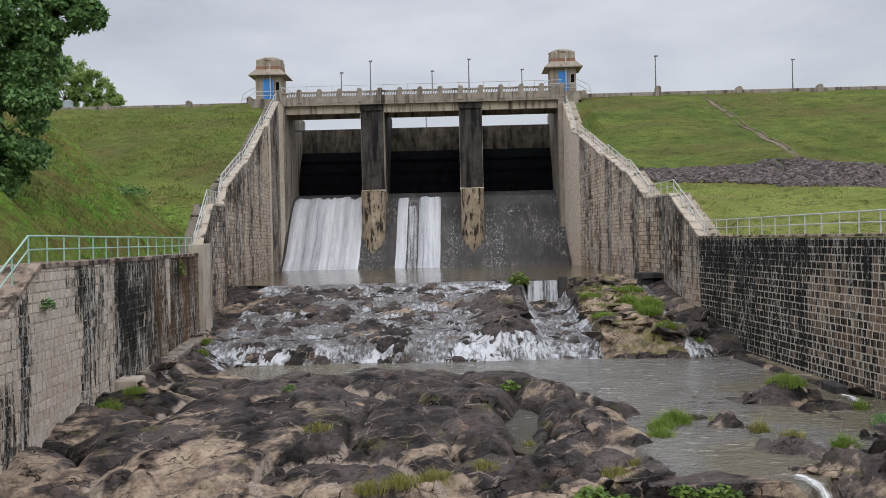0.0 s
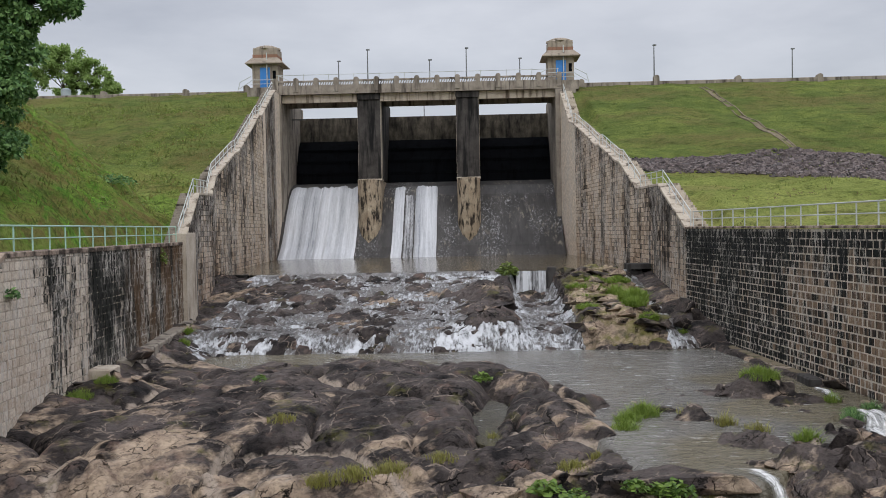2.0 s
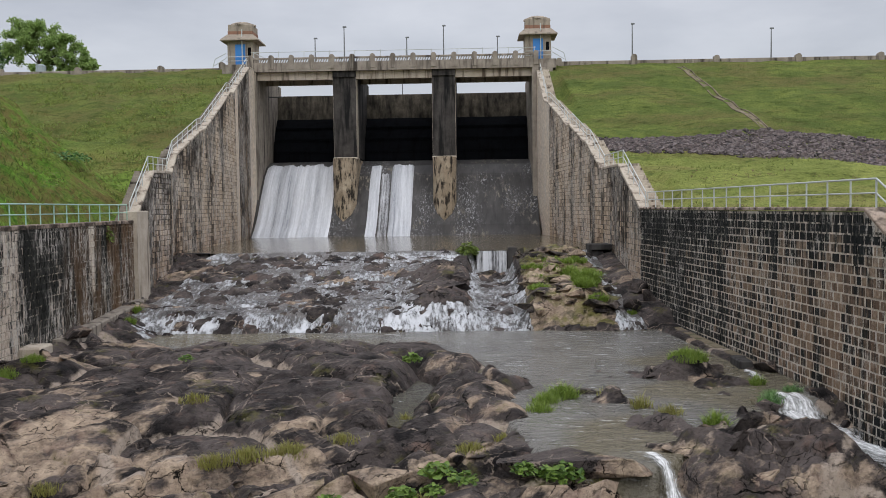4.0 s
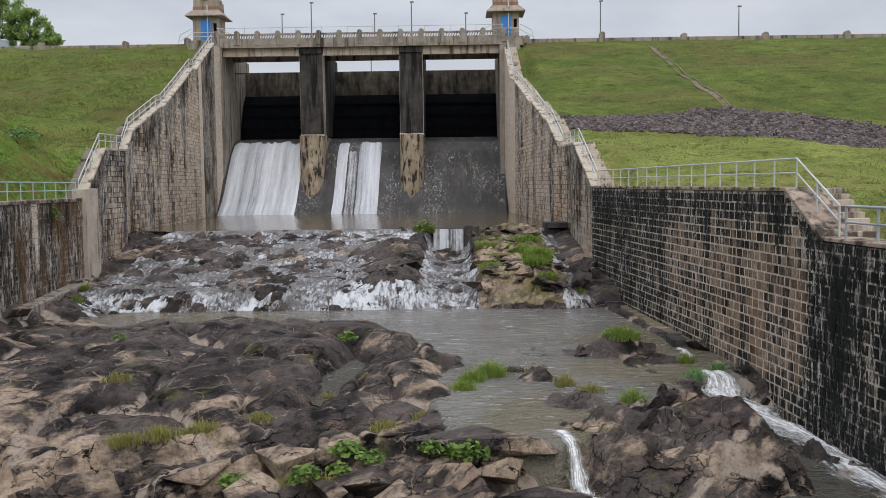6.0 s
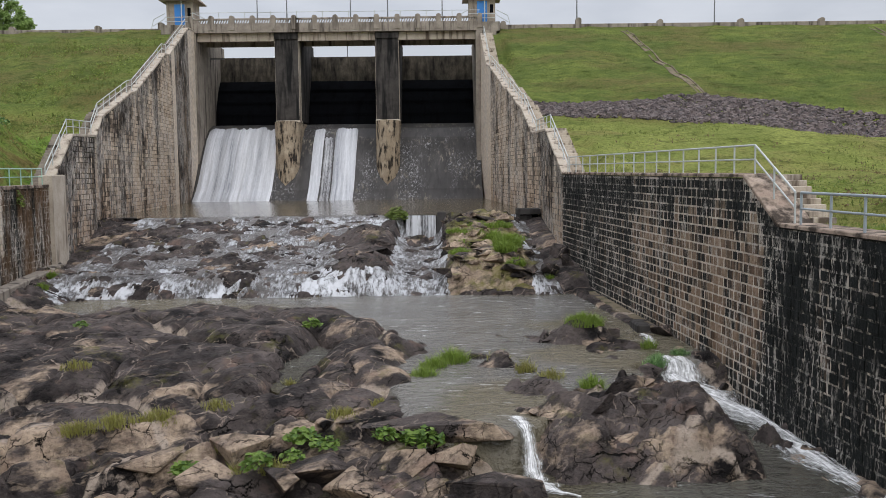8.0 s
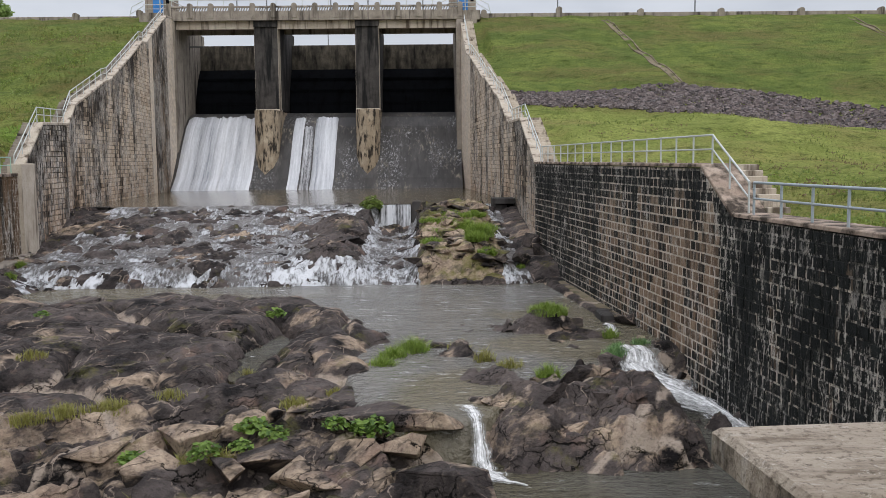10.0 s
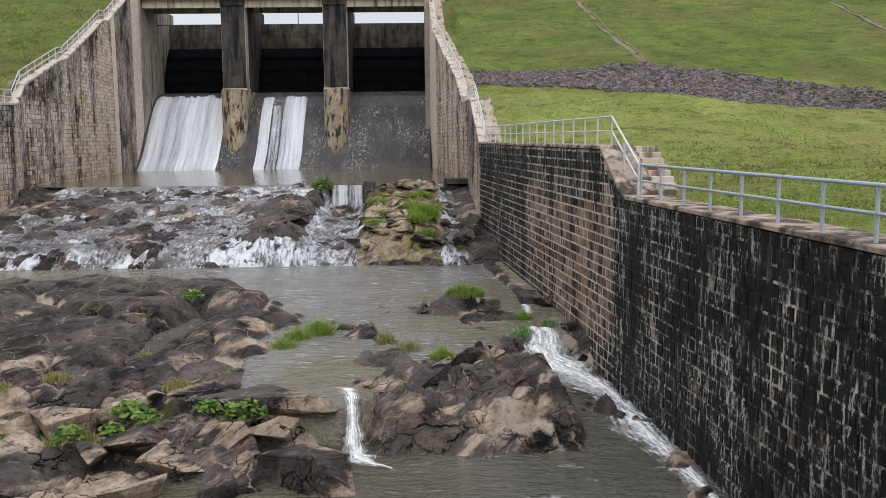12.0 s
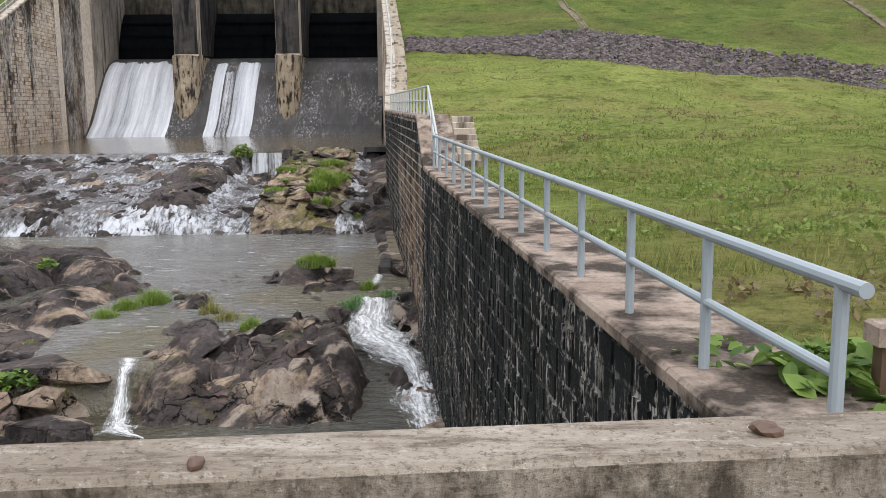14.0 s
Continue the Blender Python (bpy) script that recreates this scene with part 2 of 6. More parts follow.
def rock_material(name, more=0.0, lichen=0.0):
    """Dark weathered gneiss; pale mineral fills the grooves that the mesh marks as "vein"."""
    k = Mat(name)
    patch = k.range(k.noise(0.5, detail=7.0, rough=0.65), 0.38, 0.62)
    c = k.mix(patch, (0.011, 0.0098, 0.0102), (0.12, 0.1, 0.093))
    c = k.mix(k.range(k.strike(1.4, 0.75, 5.0, 7.0, 0.7, 3.0), 0.54, 0.66, 0.0, 0.5), c, (0.19, 0.155, 0.135))
    low = k.math("ADD", k.range(k.axis(1), 31.0, 23.0, more, 0.1 + more), k.math("MULTIPLY", k.range(k.axis(0), 1.0, -8.0, 0.0, 0.07), k.range(k.axis(1), 40.0, 28.0)))
    tan = k.range(k.math("ADD", k.strike(0.5, 0.6, 2.2, 6.0, 0.62, 11.0), low), 0.585, 0.65)
    c = k.mix(k.math("MULTIPLY", tan, 0.92), c, k.mix(k.range(k.noise(1.6, detail=8.0, rough=0.7), 0.35, 0.65), (0.6, 0.47, 0.345), (0.26, 0.195, 0.15)))
    rose = k.range(k.noise(0.75, detail=5.0, shift=41.0), 0.58, 0.68, 0.0, 0.5)
    c = k.mix(rose, c, (0.25, 0.165, 0.13))
    # pale seams in the grooves, and fine dark joints
    at = k.node("ShaderNodeAttribute")
    at.attribute_name = "vein"
    ragged = k.math("ADD", at.outputs["Fac"], k.math("MULTIPLY", k.math("SUBTRACT", k.noise(3.0, detail=8.0, rough=0.75, shift=4.0), 0.5), 0.9))
    c = k.mix(k.range(ragged, 0.5, 0.8, 0.0, 0.9), c, k.mix(k.noise(1.5), (0.56, 0.47, 0.385), (0.34, 0.275, 0.225)))

    def joint(scale, width, long, shift):
        mp = k.node("ShaderNodeMapping", Rotation=(0, 0, -0.7), Location=(shift, 0, 0))
        k.link(k.pos, mp.inputs["Vector"])
        sc = k.node("ShaderNodeMapping", Scale=(1.0 / long, 1.0, 0.7))
        k.link(mp.outputs[0], sc.inputs["Vector"])
        nz = k.node("ShaderNodeTexNoise", Scale=1.1, Detail=6.0, Roughness=0.65)
        k.link(k.pos, nz.inputs["Vector"])
        add = k.node("ShaderNodeVectorMath")
        add.operation = "MULTIPLY_ADD"
        k.link(nz.outputs["Color"], add.inputs[0])
        add.inputs[1].default_value = (0.9 / scale, 0.9 / scale, 0.3)
        k.link(sc.outputs[0], add.inputs[2])
        v = k.node("ShaderNodeTexVoronoi", Scale=scale)
        v.feature = "DISTANCE_TO_EDGE"
        k.link(add.outputs[0], v.inputs["Vector"])
        some = k.range(k.noise(0.7, detail=5.0, shift=shift + 2.0), 0.46, 0.58)
        return k.math("MULTIPLY", k.range(v.outputs["Distance"], width * 0.4, width, 1.0, 0.0), some)

    j1, j2, j3 = joint(0.75, 0.017, 2.4, 5.0), joint(2.1, 0.022, 2.8, 17.0), joint(0.9, 0.02, 1.5, 29.0)
    c = k.mix(k.math("MULTIPLY", j3, 0.8), c, (0.36, 0.29, 0.235))
    c = k.mix(j1, c, (0.006, 0.0055, 0.005))
    c = k.mix(k.math("MULTIPLY", j2, 0.85), c, (0.009, 0.008, 0.0075))
    c = k.mix(k.range(k.noise(7.0, detail=9.0, rough=0.75), 0.5, 0.68, 0.0, 0.65), c, (0.018, 0.016, 0.0155))
    c = k.mix(k.range(k.noise(11.0, detail=6.0, rough=0.75, shift=9.0), 0.6, 0.72, 0.0, 0.35), c, (0.3, 0.25, 0.21))
    moss = k.math("MULTIPLY", k.range(k.noise(0.8, detail=7.0, rough=0.7, shift=31.0), 0.58 - 0.13 * lichen, 0.68 - 0.1 * lichen), k.range(k.up(), 0.5, 0.85))
    c = k.mix(k.math("MULTIPLY", moss, 0.5 + 0.3 * lichen), c, (0.15, 0.145, 0.035))
    h = k.math("SUBTRACT", k.math("ADD", k.noise(2.2, (1, 1.2, 1.6), 11.0, 0.7), k.math("MULTIPLY", k.strike(2.5, 0.7, 4.0, 6.0, 0.65, 8.0), 0.5)), k.math("ADD", k.math("MULTIPLY", j1, 0.5), k.math("MULTIPLY", j2, 0.3)))
    return k.done(c, k.range(k.noise(1.5), 0.3, 0.7, 0.5, 0.8), h, 0.24, 1.0, spec=0.1)


M_ROCK = rock_material("river_rock")
M_ROCK_TAN = rock_material("tan_rock", 0.12)
M_ROCK_LICHEN = rock_material("lichen_rock", 0.11, 1.0)


def water_material(name, body, rough, ripple, depth, foam_glint_lo=None, foam_glint_hi=1.0, stretch=(1, 1, 1)):
    k = Mat(name)
    wave = k.math("ADD", k.noise(ripple, (1, 1.7, 1), 4.0, 0.55), k.math("MULTIPLY", k.noise(ripple * 3.7, (1, 1.6, 1), 3.0), 0.35))
    c = k.mix(k.range(k.noise(0.25), 0.35, 0.65), body, tuple(v * 0.7 for v in body))
    c = k.mix(k.range(k.noise(0.11, detail=2.0, shift=5.0), 0.5, 0.58, 0.0, 0.7), c, (body[0] * 0.75, body[1] * 0.66, body[2] * 0.42))
    r = rough
    # white streaks in the colour: foam, plus painted glints on the middle pool
    if foam_glint_lo is not None:
        f = k.range(k.noise(1.6, stretch, 9.0, 0.72, shift=7.0), foam_glint_lo, foam_glint_hi)
        c = k.mix(f, c, (0.78, 0.8, 0.82))
        r = k.range(f, 0, 1, rough, 0.7)
    k.b.inputs["IOR"].default_value = 1.33
    return k.done(c, r, wave, depth, 0.8)


M_POOL_UP = water_material("murky_pool", (0.15, 0.125, 0.085), 0.08, 1.6, 0.03)
# these streaks also paint the whitish sky highlights on the ripples
M_POOL_MID = water_material("stirred_pool", (0.2, 0.192, 0.175), 0.17, 1.7, 0.5, 0.58, 0.8, (0.5, 2.2, 1))
M_POOL_LOW = water_material("dark_pool", (0.1, 0.097, 0.08), 0.12, 2.2, 0.35, 0.6, 0.88, (0.7, 1.8, 1))


def cascade_material():
    """A thin sliding film over wet rock, torn white where it drops."""
    k = Mat("cascade_water")
    steep = k.range(k.up(), 0.985, 0.86)
    tear = k.math("ADD", k.math("MULTIPLY", k.noise(3.2, (1.7, 0.45, 0.8), 10.0, 0.78, shift=3.0), 0.7), k.math("MULTIPLY", k.noise(0.55, detail=4.0, shift=13.0), 0.3))
    some = k.range(k.noise(0.4, (1, 0.6, 1), 5.0, shift=17.0), 0.36, 0.6)
    front = k.math("MULTIPLY", k.range(k.axis(1), 54.0, 52.0, -0.01, 0.022), k.range(k.noise(0.62, (1, 0.3, 1), 4.0, 0.6, shift=27.0), 0.42, 0.56, -0.6, 1.0))
    f = k.range(k.math("ADD", k.math("ADD", tear, front), k.math("MULTIPLY", k.math("MULTIPLY", steep, some), 0.1)), 0.51, 0.6)
    film = k.range(k.noise(1.1, (1.0, 0.8, 1.0), 9.0, 0.75, shift=23.0), 0.4, 0.6)
    c = k.mix(film, (0.045, 0.04, 0.038), (0.19, 0.177, 0.168))
    c = k.mix(f, c, (0.66, 0.68, 0.71))
    return k.done(c, k.range(f, 0, 1, 0.38, 0.85), k.math("ADD", k.noise(2.6, (1.3, 0.7, 1), 9.0, 0.7), k.math("MULTIPLY", f, 0.3)), 0.2, 1.0, spec=0.35)


M_CASCADE = cascade_material()


def fall_material(name, lo, hi, veil, strand=1.1):
    """White falling water in long streaks over the dark wet face."""
    k = Mat(name)
    n = k.math("ADD", k.math("MULTIPLY", k.noise(strand, (1, 0.02, 0.02), 5.0, 0.6), 0.7), k.math("MULTIPLY", k.noise(4.5, (1, 0.06, 0.06), 4.0), 0.3))
    fine = k.noise(9.0, (1, 0.25, 0.3), 6.0, 0.7, shift=2.0)
    f = k.range(k.math("ADD", n, k.math("MULTIPLY", k.math("SUBTRACT", fine, 0.5), 0.22)), lo, hi)
    c = k.mix(f, veil, (0.66, 0.68, 0.715))
    return k.done(c, k.range(f, 0, 1, 0.25, 0.7), n, 0.25, 0.6)


M_FALL = fall_material("falling_water", 0.36, 0.62, (0.3, 0.315, 0.345))
M_WEIR_FALL = fall_material("weir_strands", 0.42, 0.56, (0.1, 0.1, 0.105), 3.4)
M_THIN_FALL = fall_material("thin_falling_water", 0.44, 0.62, (0.13, 0.13, 0.135))


def foam_material():
    """White water that thins out towards the sides of its run; u across, v along the flow."""
    k = Mat("foam")
    uv = k.node("ShaderNodeUVMap")
    sp = k.node("ShaderNodeSeparateXYZ")
    k.link(uv.outputs[0], sp.inputs[0])
    mp = k.node("ShaderNodeMapping", Scale=(7.0, 1.6, 1.0))
    k.link(uv.outputs[0], mp.inputs["Vector"])
    st = k.node("ShaderNodeTexNoise", Scale=1.0, Detail=8.0, Roughness=0.65)
    k.link(mp.outputs[0], st.inputs["Vector"])
    core = k.math("SUBTRACT", 1.0, k.math("ABSOLUTE", sp.outputs[0]))
    n = k.math("ADD", k.math("MULTIPLY", core, 0.85), k.math("MULTIPLY", k.math("SUBTRACT", st.outputs["Fac"], 0.5), 2.4))
    n = k.math("ADD", n, k.math("MULTIPLY", k.math("SUBTRACT", k.noise(6.0, detail=9.0, rough=0.8), 0.5), 1.7))
    k.link(k.range(n, -0.05, 0.95, 0.0, 0.96), k.b.inputs["Alpha"])
    return k.done(k.mix(k.range(n, 0.2, 1.0), (0.42, 0.43, 0.42), (0.80, 0.81, 0.82)), 0.9, spec=0.15)


M_FOAM = foam_material()


def grass_colour(k):
    """Turf: yellow-green on the flat bank, duller on the dam, vivid and brown by turns on the left."""
    flat = k.range(k.axis(1), 90.0, 76.0)
    a = k.mix(flat, (0.235, 0.285, 0.075), (0.41, 0.45, 0.13))
    b = k.mix(flat, (0.13, 0.18, 0.05), (0.26, 0.315, 0.082))
    c = k.mix(k.range(k.noise(0.3, (0.7, 1.2, 1.2), 8.0, 0.7), 0.38, 0.62), a, b)
    left = k.range(k.axis(0), -14.0, -16.0)
    lush = k.math("MULTIPLY", left, k.range(k.math("ADD", k.axis(1), k.math("MULTIPLY", k.noise(0.16, detail=5.0, shift=7.0), 40.0)), 108.0, 84.0))
    c = k.mix(lush, c, k.mix(k.range(k.noise(0.8, detail=7.0, rough=0.7), 0.4, 0.6), (0.27, 0.47, 0.075), (0.13, 0.29, 0.04)))
    c = k.mix(k.range(k.noise(0.13, (0.7, 1.2, 1.5), 7.0, 0.7, shift=9.0), 0.46, 0.62, 0.0, 0.75), c, k.mix(flat, (0.21, 0.175, 0.075), (0.36, 0.31, 0.12)))
    brown = k.math("MULTIPLY", left, k.math("MULTIPLY", k.range(k.up(), 0.86, 0.74), k.range(k.noise(0.4, detail=8.0, rough=0.75, shift=19.0), 0.44, 0.56)))
    c = k.mix(k.math("MULTIPLY", brown, 0.85), c, (0.27, 0.2, 0.08))
    return k.mix(k.range(k.noise(0.95, (0.55, 1.1, 1.3), 9.0, 0.8, shift=2.0), 0.51, 0.63, 0.0, 0.7), c, (0.05, 0.075, 0.016))


def grass_material(name):
    k = Mat(name)
    c = k.mix(k.range(k.noise(5.0, detail=7.0, rough=0.8), 0.45, 0.65, 0.0, 0.6), grass_colour(k), (0.055, 0.08, 0.018))
    return k.done(c, 0.95, k.math("ADD", k.noise(0.95, (0.55, 1.1, 1.3), 9.0, 0.8, shift=2.0), k.math("MULTIPLY", k.noise(6.0, detail=6.0), 0.4)), 0.7, 1.0, spec=0.05)


M_GRASS = grass_material("grass_ground")


def turf_material():
    """Blades in the colour of the turf under them."""
    k = Mat("turf_blade")
    c = k.mix(k.rand(), grass_colour(k), (0.1, 0.14, 0.03))
    tr = k.node("ShaderNodeBsdfTranslucent")
    k.link(c, tr.inputs["Color"])
    mixer = k.node("ShaderNodeMixShader", Fac=0.3)
    k.link(k.b.outputs[0], mixer.inputs[1])
    k.link(tr.outputs[0], mixer.inputs[2])
    k.link(mixer.outputs[0], k.t.nodes["Material Output"].inputs["Surface"])
    return k.done(c, 0.7, spec=0.2)


M_TURF = turf_material()


def leaf_material(name, a, b, thin=0.25):
    k = Mat(name)
    c = k.mix(k.rand(), a, b)
    k.b.inputs["Transmission Weight"].default_value = 0.0
    tr = k.node("ShaderNodeBsdfTranslucent")
    k.link(c, tr.inputs["Color"])
    mixer = k.node("ShaderNodeMixShader", Fac=thin)
    k.link(k.b.outputs[0], mixer.inputs[1])
    k.link(tr.outputs[0], mixer.inputs[2])
    k.link(mixer.outputs[0], k.t.nodes["Material Output"].inputs["Surface"])
    return k.done(c, 0.55, spec=0.3)


M_LEAF_DARK = leaf_material("dark_leaf", (0.24, 0.4, 0.14), (0.05, 0.125, 0.045))
M_LEAF_PALE = leaf_material("pale_leaf", (0.36, 0.48, 0.17), (0.2, 0.3, 0.09), 0.4)
M_LEAF_LIGHT = leaf_material("light_leaf", (0.26, 0.33, 0.08), (0.11, 0.16, 0.04))
M_FERN = leaf_material("fern_leaf", (0.2, 0.3, 0.06), (0.06, 0.12, 0.025), 0.3)
M_BLADE = leaf_material("grass_blade", (0.27, 0.36, 0.07), (0.14, 0.22, 0.04), 0.45)
M_WEED = leaf_material("weed_leaf", (0.27, 0.34, 0.08), (0.13, 0.185, 0.045), 0.4)
M_WEED_BROWN = leaf_material("dry_weed", (0.24, 0.18, 0.085), (0.13, 0.1, 0.05), 0.3)
M_BLADE_DRY = leaf_material("dry_blade", (0.3, 0.3, 0.08), (0.2, 0.18, 0.06), 0.4)


def painted(name, colour, rust=0.3, metal=0.0):
    k = Mat(name)
    c = k.mix(k.range(k.noise(5.0, detail=7.0), 0.58, 0.75, 0, rust), colour, (0.16, 0.10, 0.06))
    c = k.mix(k.range(k.noise(1.2), 0.3, 0.7, 0.0, 0.25), c, tuple(v * 0.55 for v in colour))
    return k.done(c, 0.5, k.noise(30.0), 0.002, 0.4, metal)


M_RAIL = painted("grey_blue_paint", (0.34, 0.39, 0.42), 0.5)
M_RAIL_L = painted("pale_green_paint", (0.36, 0.55, 0.46))
M_RAIL_PALE = painted("pale_grey_paint", (0.5, 0.53, 0.52))
M_BLUE = painted("blue_paint", (0.03, 0.22, 0.62), 0.1)
M_POLE = painted("grey_steel", (0.16, 0.17, 0.18))
M_RUST = painted("rusted_steel", (0.12, 0.07, 0.045), 0.9)
# near-black with shade put into the colour: gate bays, culvert mouth, tower notch
M_SHADE_BLACK = concrete("shade_black", (0.006, 0.007, 0.009), (0.004, 0.0045, 0.006), (0.002, 0.002, 0.0025))
M_SHADE_BLACK.node_tree.nodes["Principled BSDF"].inputs["Specular IOR Level"].default_value = 0.05
M_BARK = concrete("bark", (0.09, 0.07, 0.05), (0.05, 0.04, 0.03), (0.03, 0.025, 0.02))
M_TOWER = concrete("tower_render", (0.38, 0.33, 0.27), (0.26, 0.22, 0.18), (0.1, 0.08, 0.065), 0.55, 0.7)
M_BRICK = concrete("red_band", (0.32, 0.17, 0.12), (0.24, 0.14, 0.1), (0.12, 0.09, 0.07), 0.55, 0.7)
M_ORANGE = concrete("orange_lichen", (0.4, 0.19, 0.09), (0.33, 0.22, 0.13), (0.3, 0.25, 0.19), 0.44, 0.56, 1.0)


def riprap_material():
    k = Mat("riprap_stone")
    c = k.mix(k.rand(), (0.17, 0.135, 0.13), (0.035, 0.03, 0.032))
    c = k.mix(k.range(k.noise(3.0), 0.5, 0.7, 0, 0.6), c, (0.24, 0.21, 0.19))
    return k.done(c, 0.85, k.noise(6.0), 0.05, 0.7)


M_RIPRAP = riprap_material()

# ---- geometry helpers ----


class Geo:
    """Collects vertices and faces of one mesh."""

    def __init__(self):
        self.v, self.f = [], []

    def add(self, verts, faces):
        o = len(self.v)
        self.v += [tuple(p) for p in verts]
        self.f += [tuple(i + o for i in q) for q in faces]
        return self

    def box(self, x0, x1, y0, y1, z0, z1, turn=0.0, bevel=0.0):
        """A box, its top edges chamfered by bevel."""
        cx, cy, c, s = (x0 + x1) / 2, (y0 + y1) / 2, math.cos(turn), math.sin(turn)

        def ring(z, d):
            pts = ((x0 + d, y0 + d), (x1 - d, y0 + d), (x1 - d, y1 - d), (x0 + d, y1 - d))
            return [(cx + (x - cx) * c - (y - cy) * s, cy + (x - cx) * s + (y - cy) * c, z) for x, y in pts]

        rings = [ring(z0, 0)] + ([ring(z1 - bevel, 0), ring(z1, bevel)] if bevel else [ring(z1, 0)])
        return self.loft(rings)

    def loft(self, rings, cap=True):
        n = len(rings[0])
        verts = [p for r in rings for p in r]
        faces = [(k * n + i, k * n + (i + 1) % n, (k + 1) * n + (i + 1) % n, (k + 1) * n + i) for k in range(len(rings) - 1) for i in range(n)]
        if cap:
            faces += [tuple(reversed(range(n))), tuple(range((len(rings) - 1) * n, len(rings) * n))]
        return self.add(verts, faces)

    def prism(self, plan, z0, z1):
        """Plan points counter-clockwise from above, raised from z0 to z1."""
        return self.loft([[(x, y, z0) for x, y in plan], [(x, y, z1) for x, y in plan]])

    def tube(self, a, b, r, n=8, r2=None):
        a, b = Vector(a), Vector(b)
        q = (b - a).to_track_quat("Z", "Y")
        rings = [[p + q @ Vector((rr * math.cos(i * 2 * math.pi / n), rr * math.sin(i * 2 * math.pi / n), 0)) for i in range(n)] for p, rr in ((a, r), (b, r if r2 is None else r2))]
        return self.loft(rings)

    def mesh(self, name, material, smooth=False):
        me = bpy.data.meshes.new(name)
        me.from_pydata(self.v, [], self.f)
        me.materials.append(material)
        if smooth:
            me.polygons.foreach_set("use_smooth", [True] * len(me.polygons))
        me.update()
        return me


def base(name, at, label, category, group="", kind=""):
    e = new(name)
    e.location = at
    return tagged(e, label, category, group, kind)


def part(name, geo, material, parent, label="", smooth=False):
    """One mesh, built in world places, under a thing or a part."""
    me = geo.mesh(name, material, smooth) if isinstance(geo, Geo) else geo
    ob = new(name, me)
    ob.parent = parent
    up, o = Vector(), parent
    while o is not None:
        up += o.location
        o = o.parent
    ob.location = -up
    if label:
        tagged(ob, label)
    return ob


def thing(name, geo, material, label, category, group="", kind="", smooth=False):
    return tagged(new(name, geo.mesh(name, material, smooth) if isinstance(geo, Geo) else geo), label, category, group, kind)


def vhash(ix, iy, seed):
    h = (ix.astype(np.int64) * 374761393 + iy.astype(np.int64) * 668265263 + seed * 974711) & 0x7FFFFFFF
    h = ((h ^ (h >> 13)) * 1274126177) & 0x7FFFFFFF
    return ((h ^ (h >> 16)) & 0xFFFF) / 65535.0


def vnoise(x, y, seed=0):
    ix, iy = np.floor(x), np.floor(y)
    fx, fy = x - ix, y - iy
    fx, fy = fx * fx * (3 - 2 * fx), fy * fy * (3 - 2 * fy)
    a, b = vhash(ix, iy, seed), vhash(ix + 1, iy, seed)
    c, d = vhash(ix, iy + 1, seed), vhash(ix + 1, iy + 1, seed)
    return (a * (1 - fx) + b * fx) * (1 - fy) + (c * (1 - fx) + d * fx) * fy


def fbm(x, y, seed=0, octaves=4):
    s = sum(0.5 ** (k + 1) * (vnoise(x * 2 ** k, y * 2 ** k, seed + k) - 0.5) for k in range(octaves))
    return s * 2


def facets(x, y, size, seed, tilt):
    """Broken, tilted slabs: the height and the distance to the nearest crack."""
    u, v = x / size, y / size
    u, v = u + 0.45 * fbm(u * 0.9, v * 0.9, seed + 7, 3), v + 0.45 * fbm(u * 0.9, v * 0.9, seed + 17, 3)
    iu, iv = np.floor(u), np.floor(v)
    d1, d2, h = np.full(u.shape, 9.0), np.full(u.shape, 9.0), np.zeros(u.shape)
    for i in (-1, 0, 1):
        for j in (-1, 0, 1):
            cx, cy = iu + i, iv + j
            px, py = cx + vhash(cx, cy, seed), cy + vhash(cx, cy, seed + 1)
            d = np.hypot(u - px, v - py)
            hh = (vhash(cx, cy, seed + 2) - 0.5) + tilt * ((vhash(cx, cy, seed + 3) - 0.5) * (u - px) + (vhash(cx, cy, seed + 4) - 0.2) * (v - py))
            near = d < d1
            d2 = np.where(near, d1, np.minimum(d2, d))
            h = np.where(near, hh, h)
            d1 = np.where(near, d, d1)
    return h, d2 - d1


def sstep(a, b, x):
    t = np.clip((x - a) / (b - a), 0, 1)
    return t * t * (3 - 2 * t)


def sheet(xs, ys, zs):
    """A grid mesh from arrays of the same shape (rows, columns)."""
    rows, cols = zs.shape
    verts = np.stack([xs, ys, zs], -1).reshape(-1, 3)
    i = np.arange(rows * cols).reshape(rows, cols)
    faces = np.stack([i[:-1, :-1], i[:-1, 1:], i[1:, 1:], i[1:, :-1]], -1).reshape(-1, 4)
    return verts, faces


def grid_mesh(name, verts, faces, material, smooth=True):
    me = bpy.data.meshes.new(name)
    me.from_pydata(verts.tolist(), [], faces.tolist())
    me.materials.append(material)
    me.polygons.foreach_set("use_smooth", [smooth] * len(me.polygons))
    me.update()
    return me


# ---- the plan ----
def right_face(y):
    """The river face of the right-hand wall."""
    return np.where(y < 59.2, 19.82 - 0.0838 * (y - 6), np.interp(y, [59.2, 74.5, 108, 130], [15.36, 14.95, 12.95, 11.9]))


def left_face(y):
    return np.where(y < 57, -14.3 - 0.0785 * (y - 31.2), np.interp(y, [57, 66, 70, 108, 130], [-16.33, -17.0, -18.2, -21.7, -22.6]))


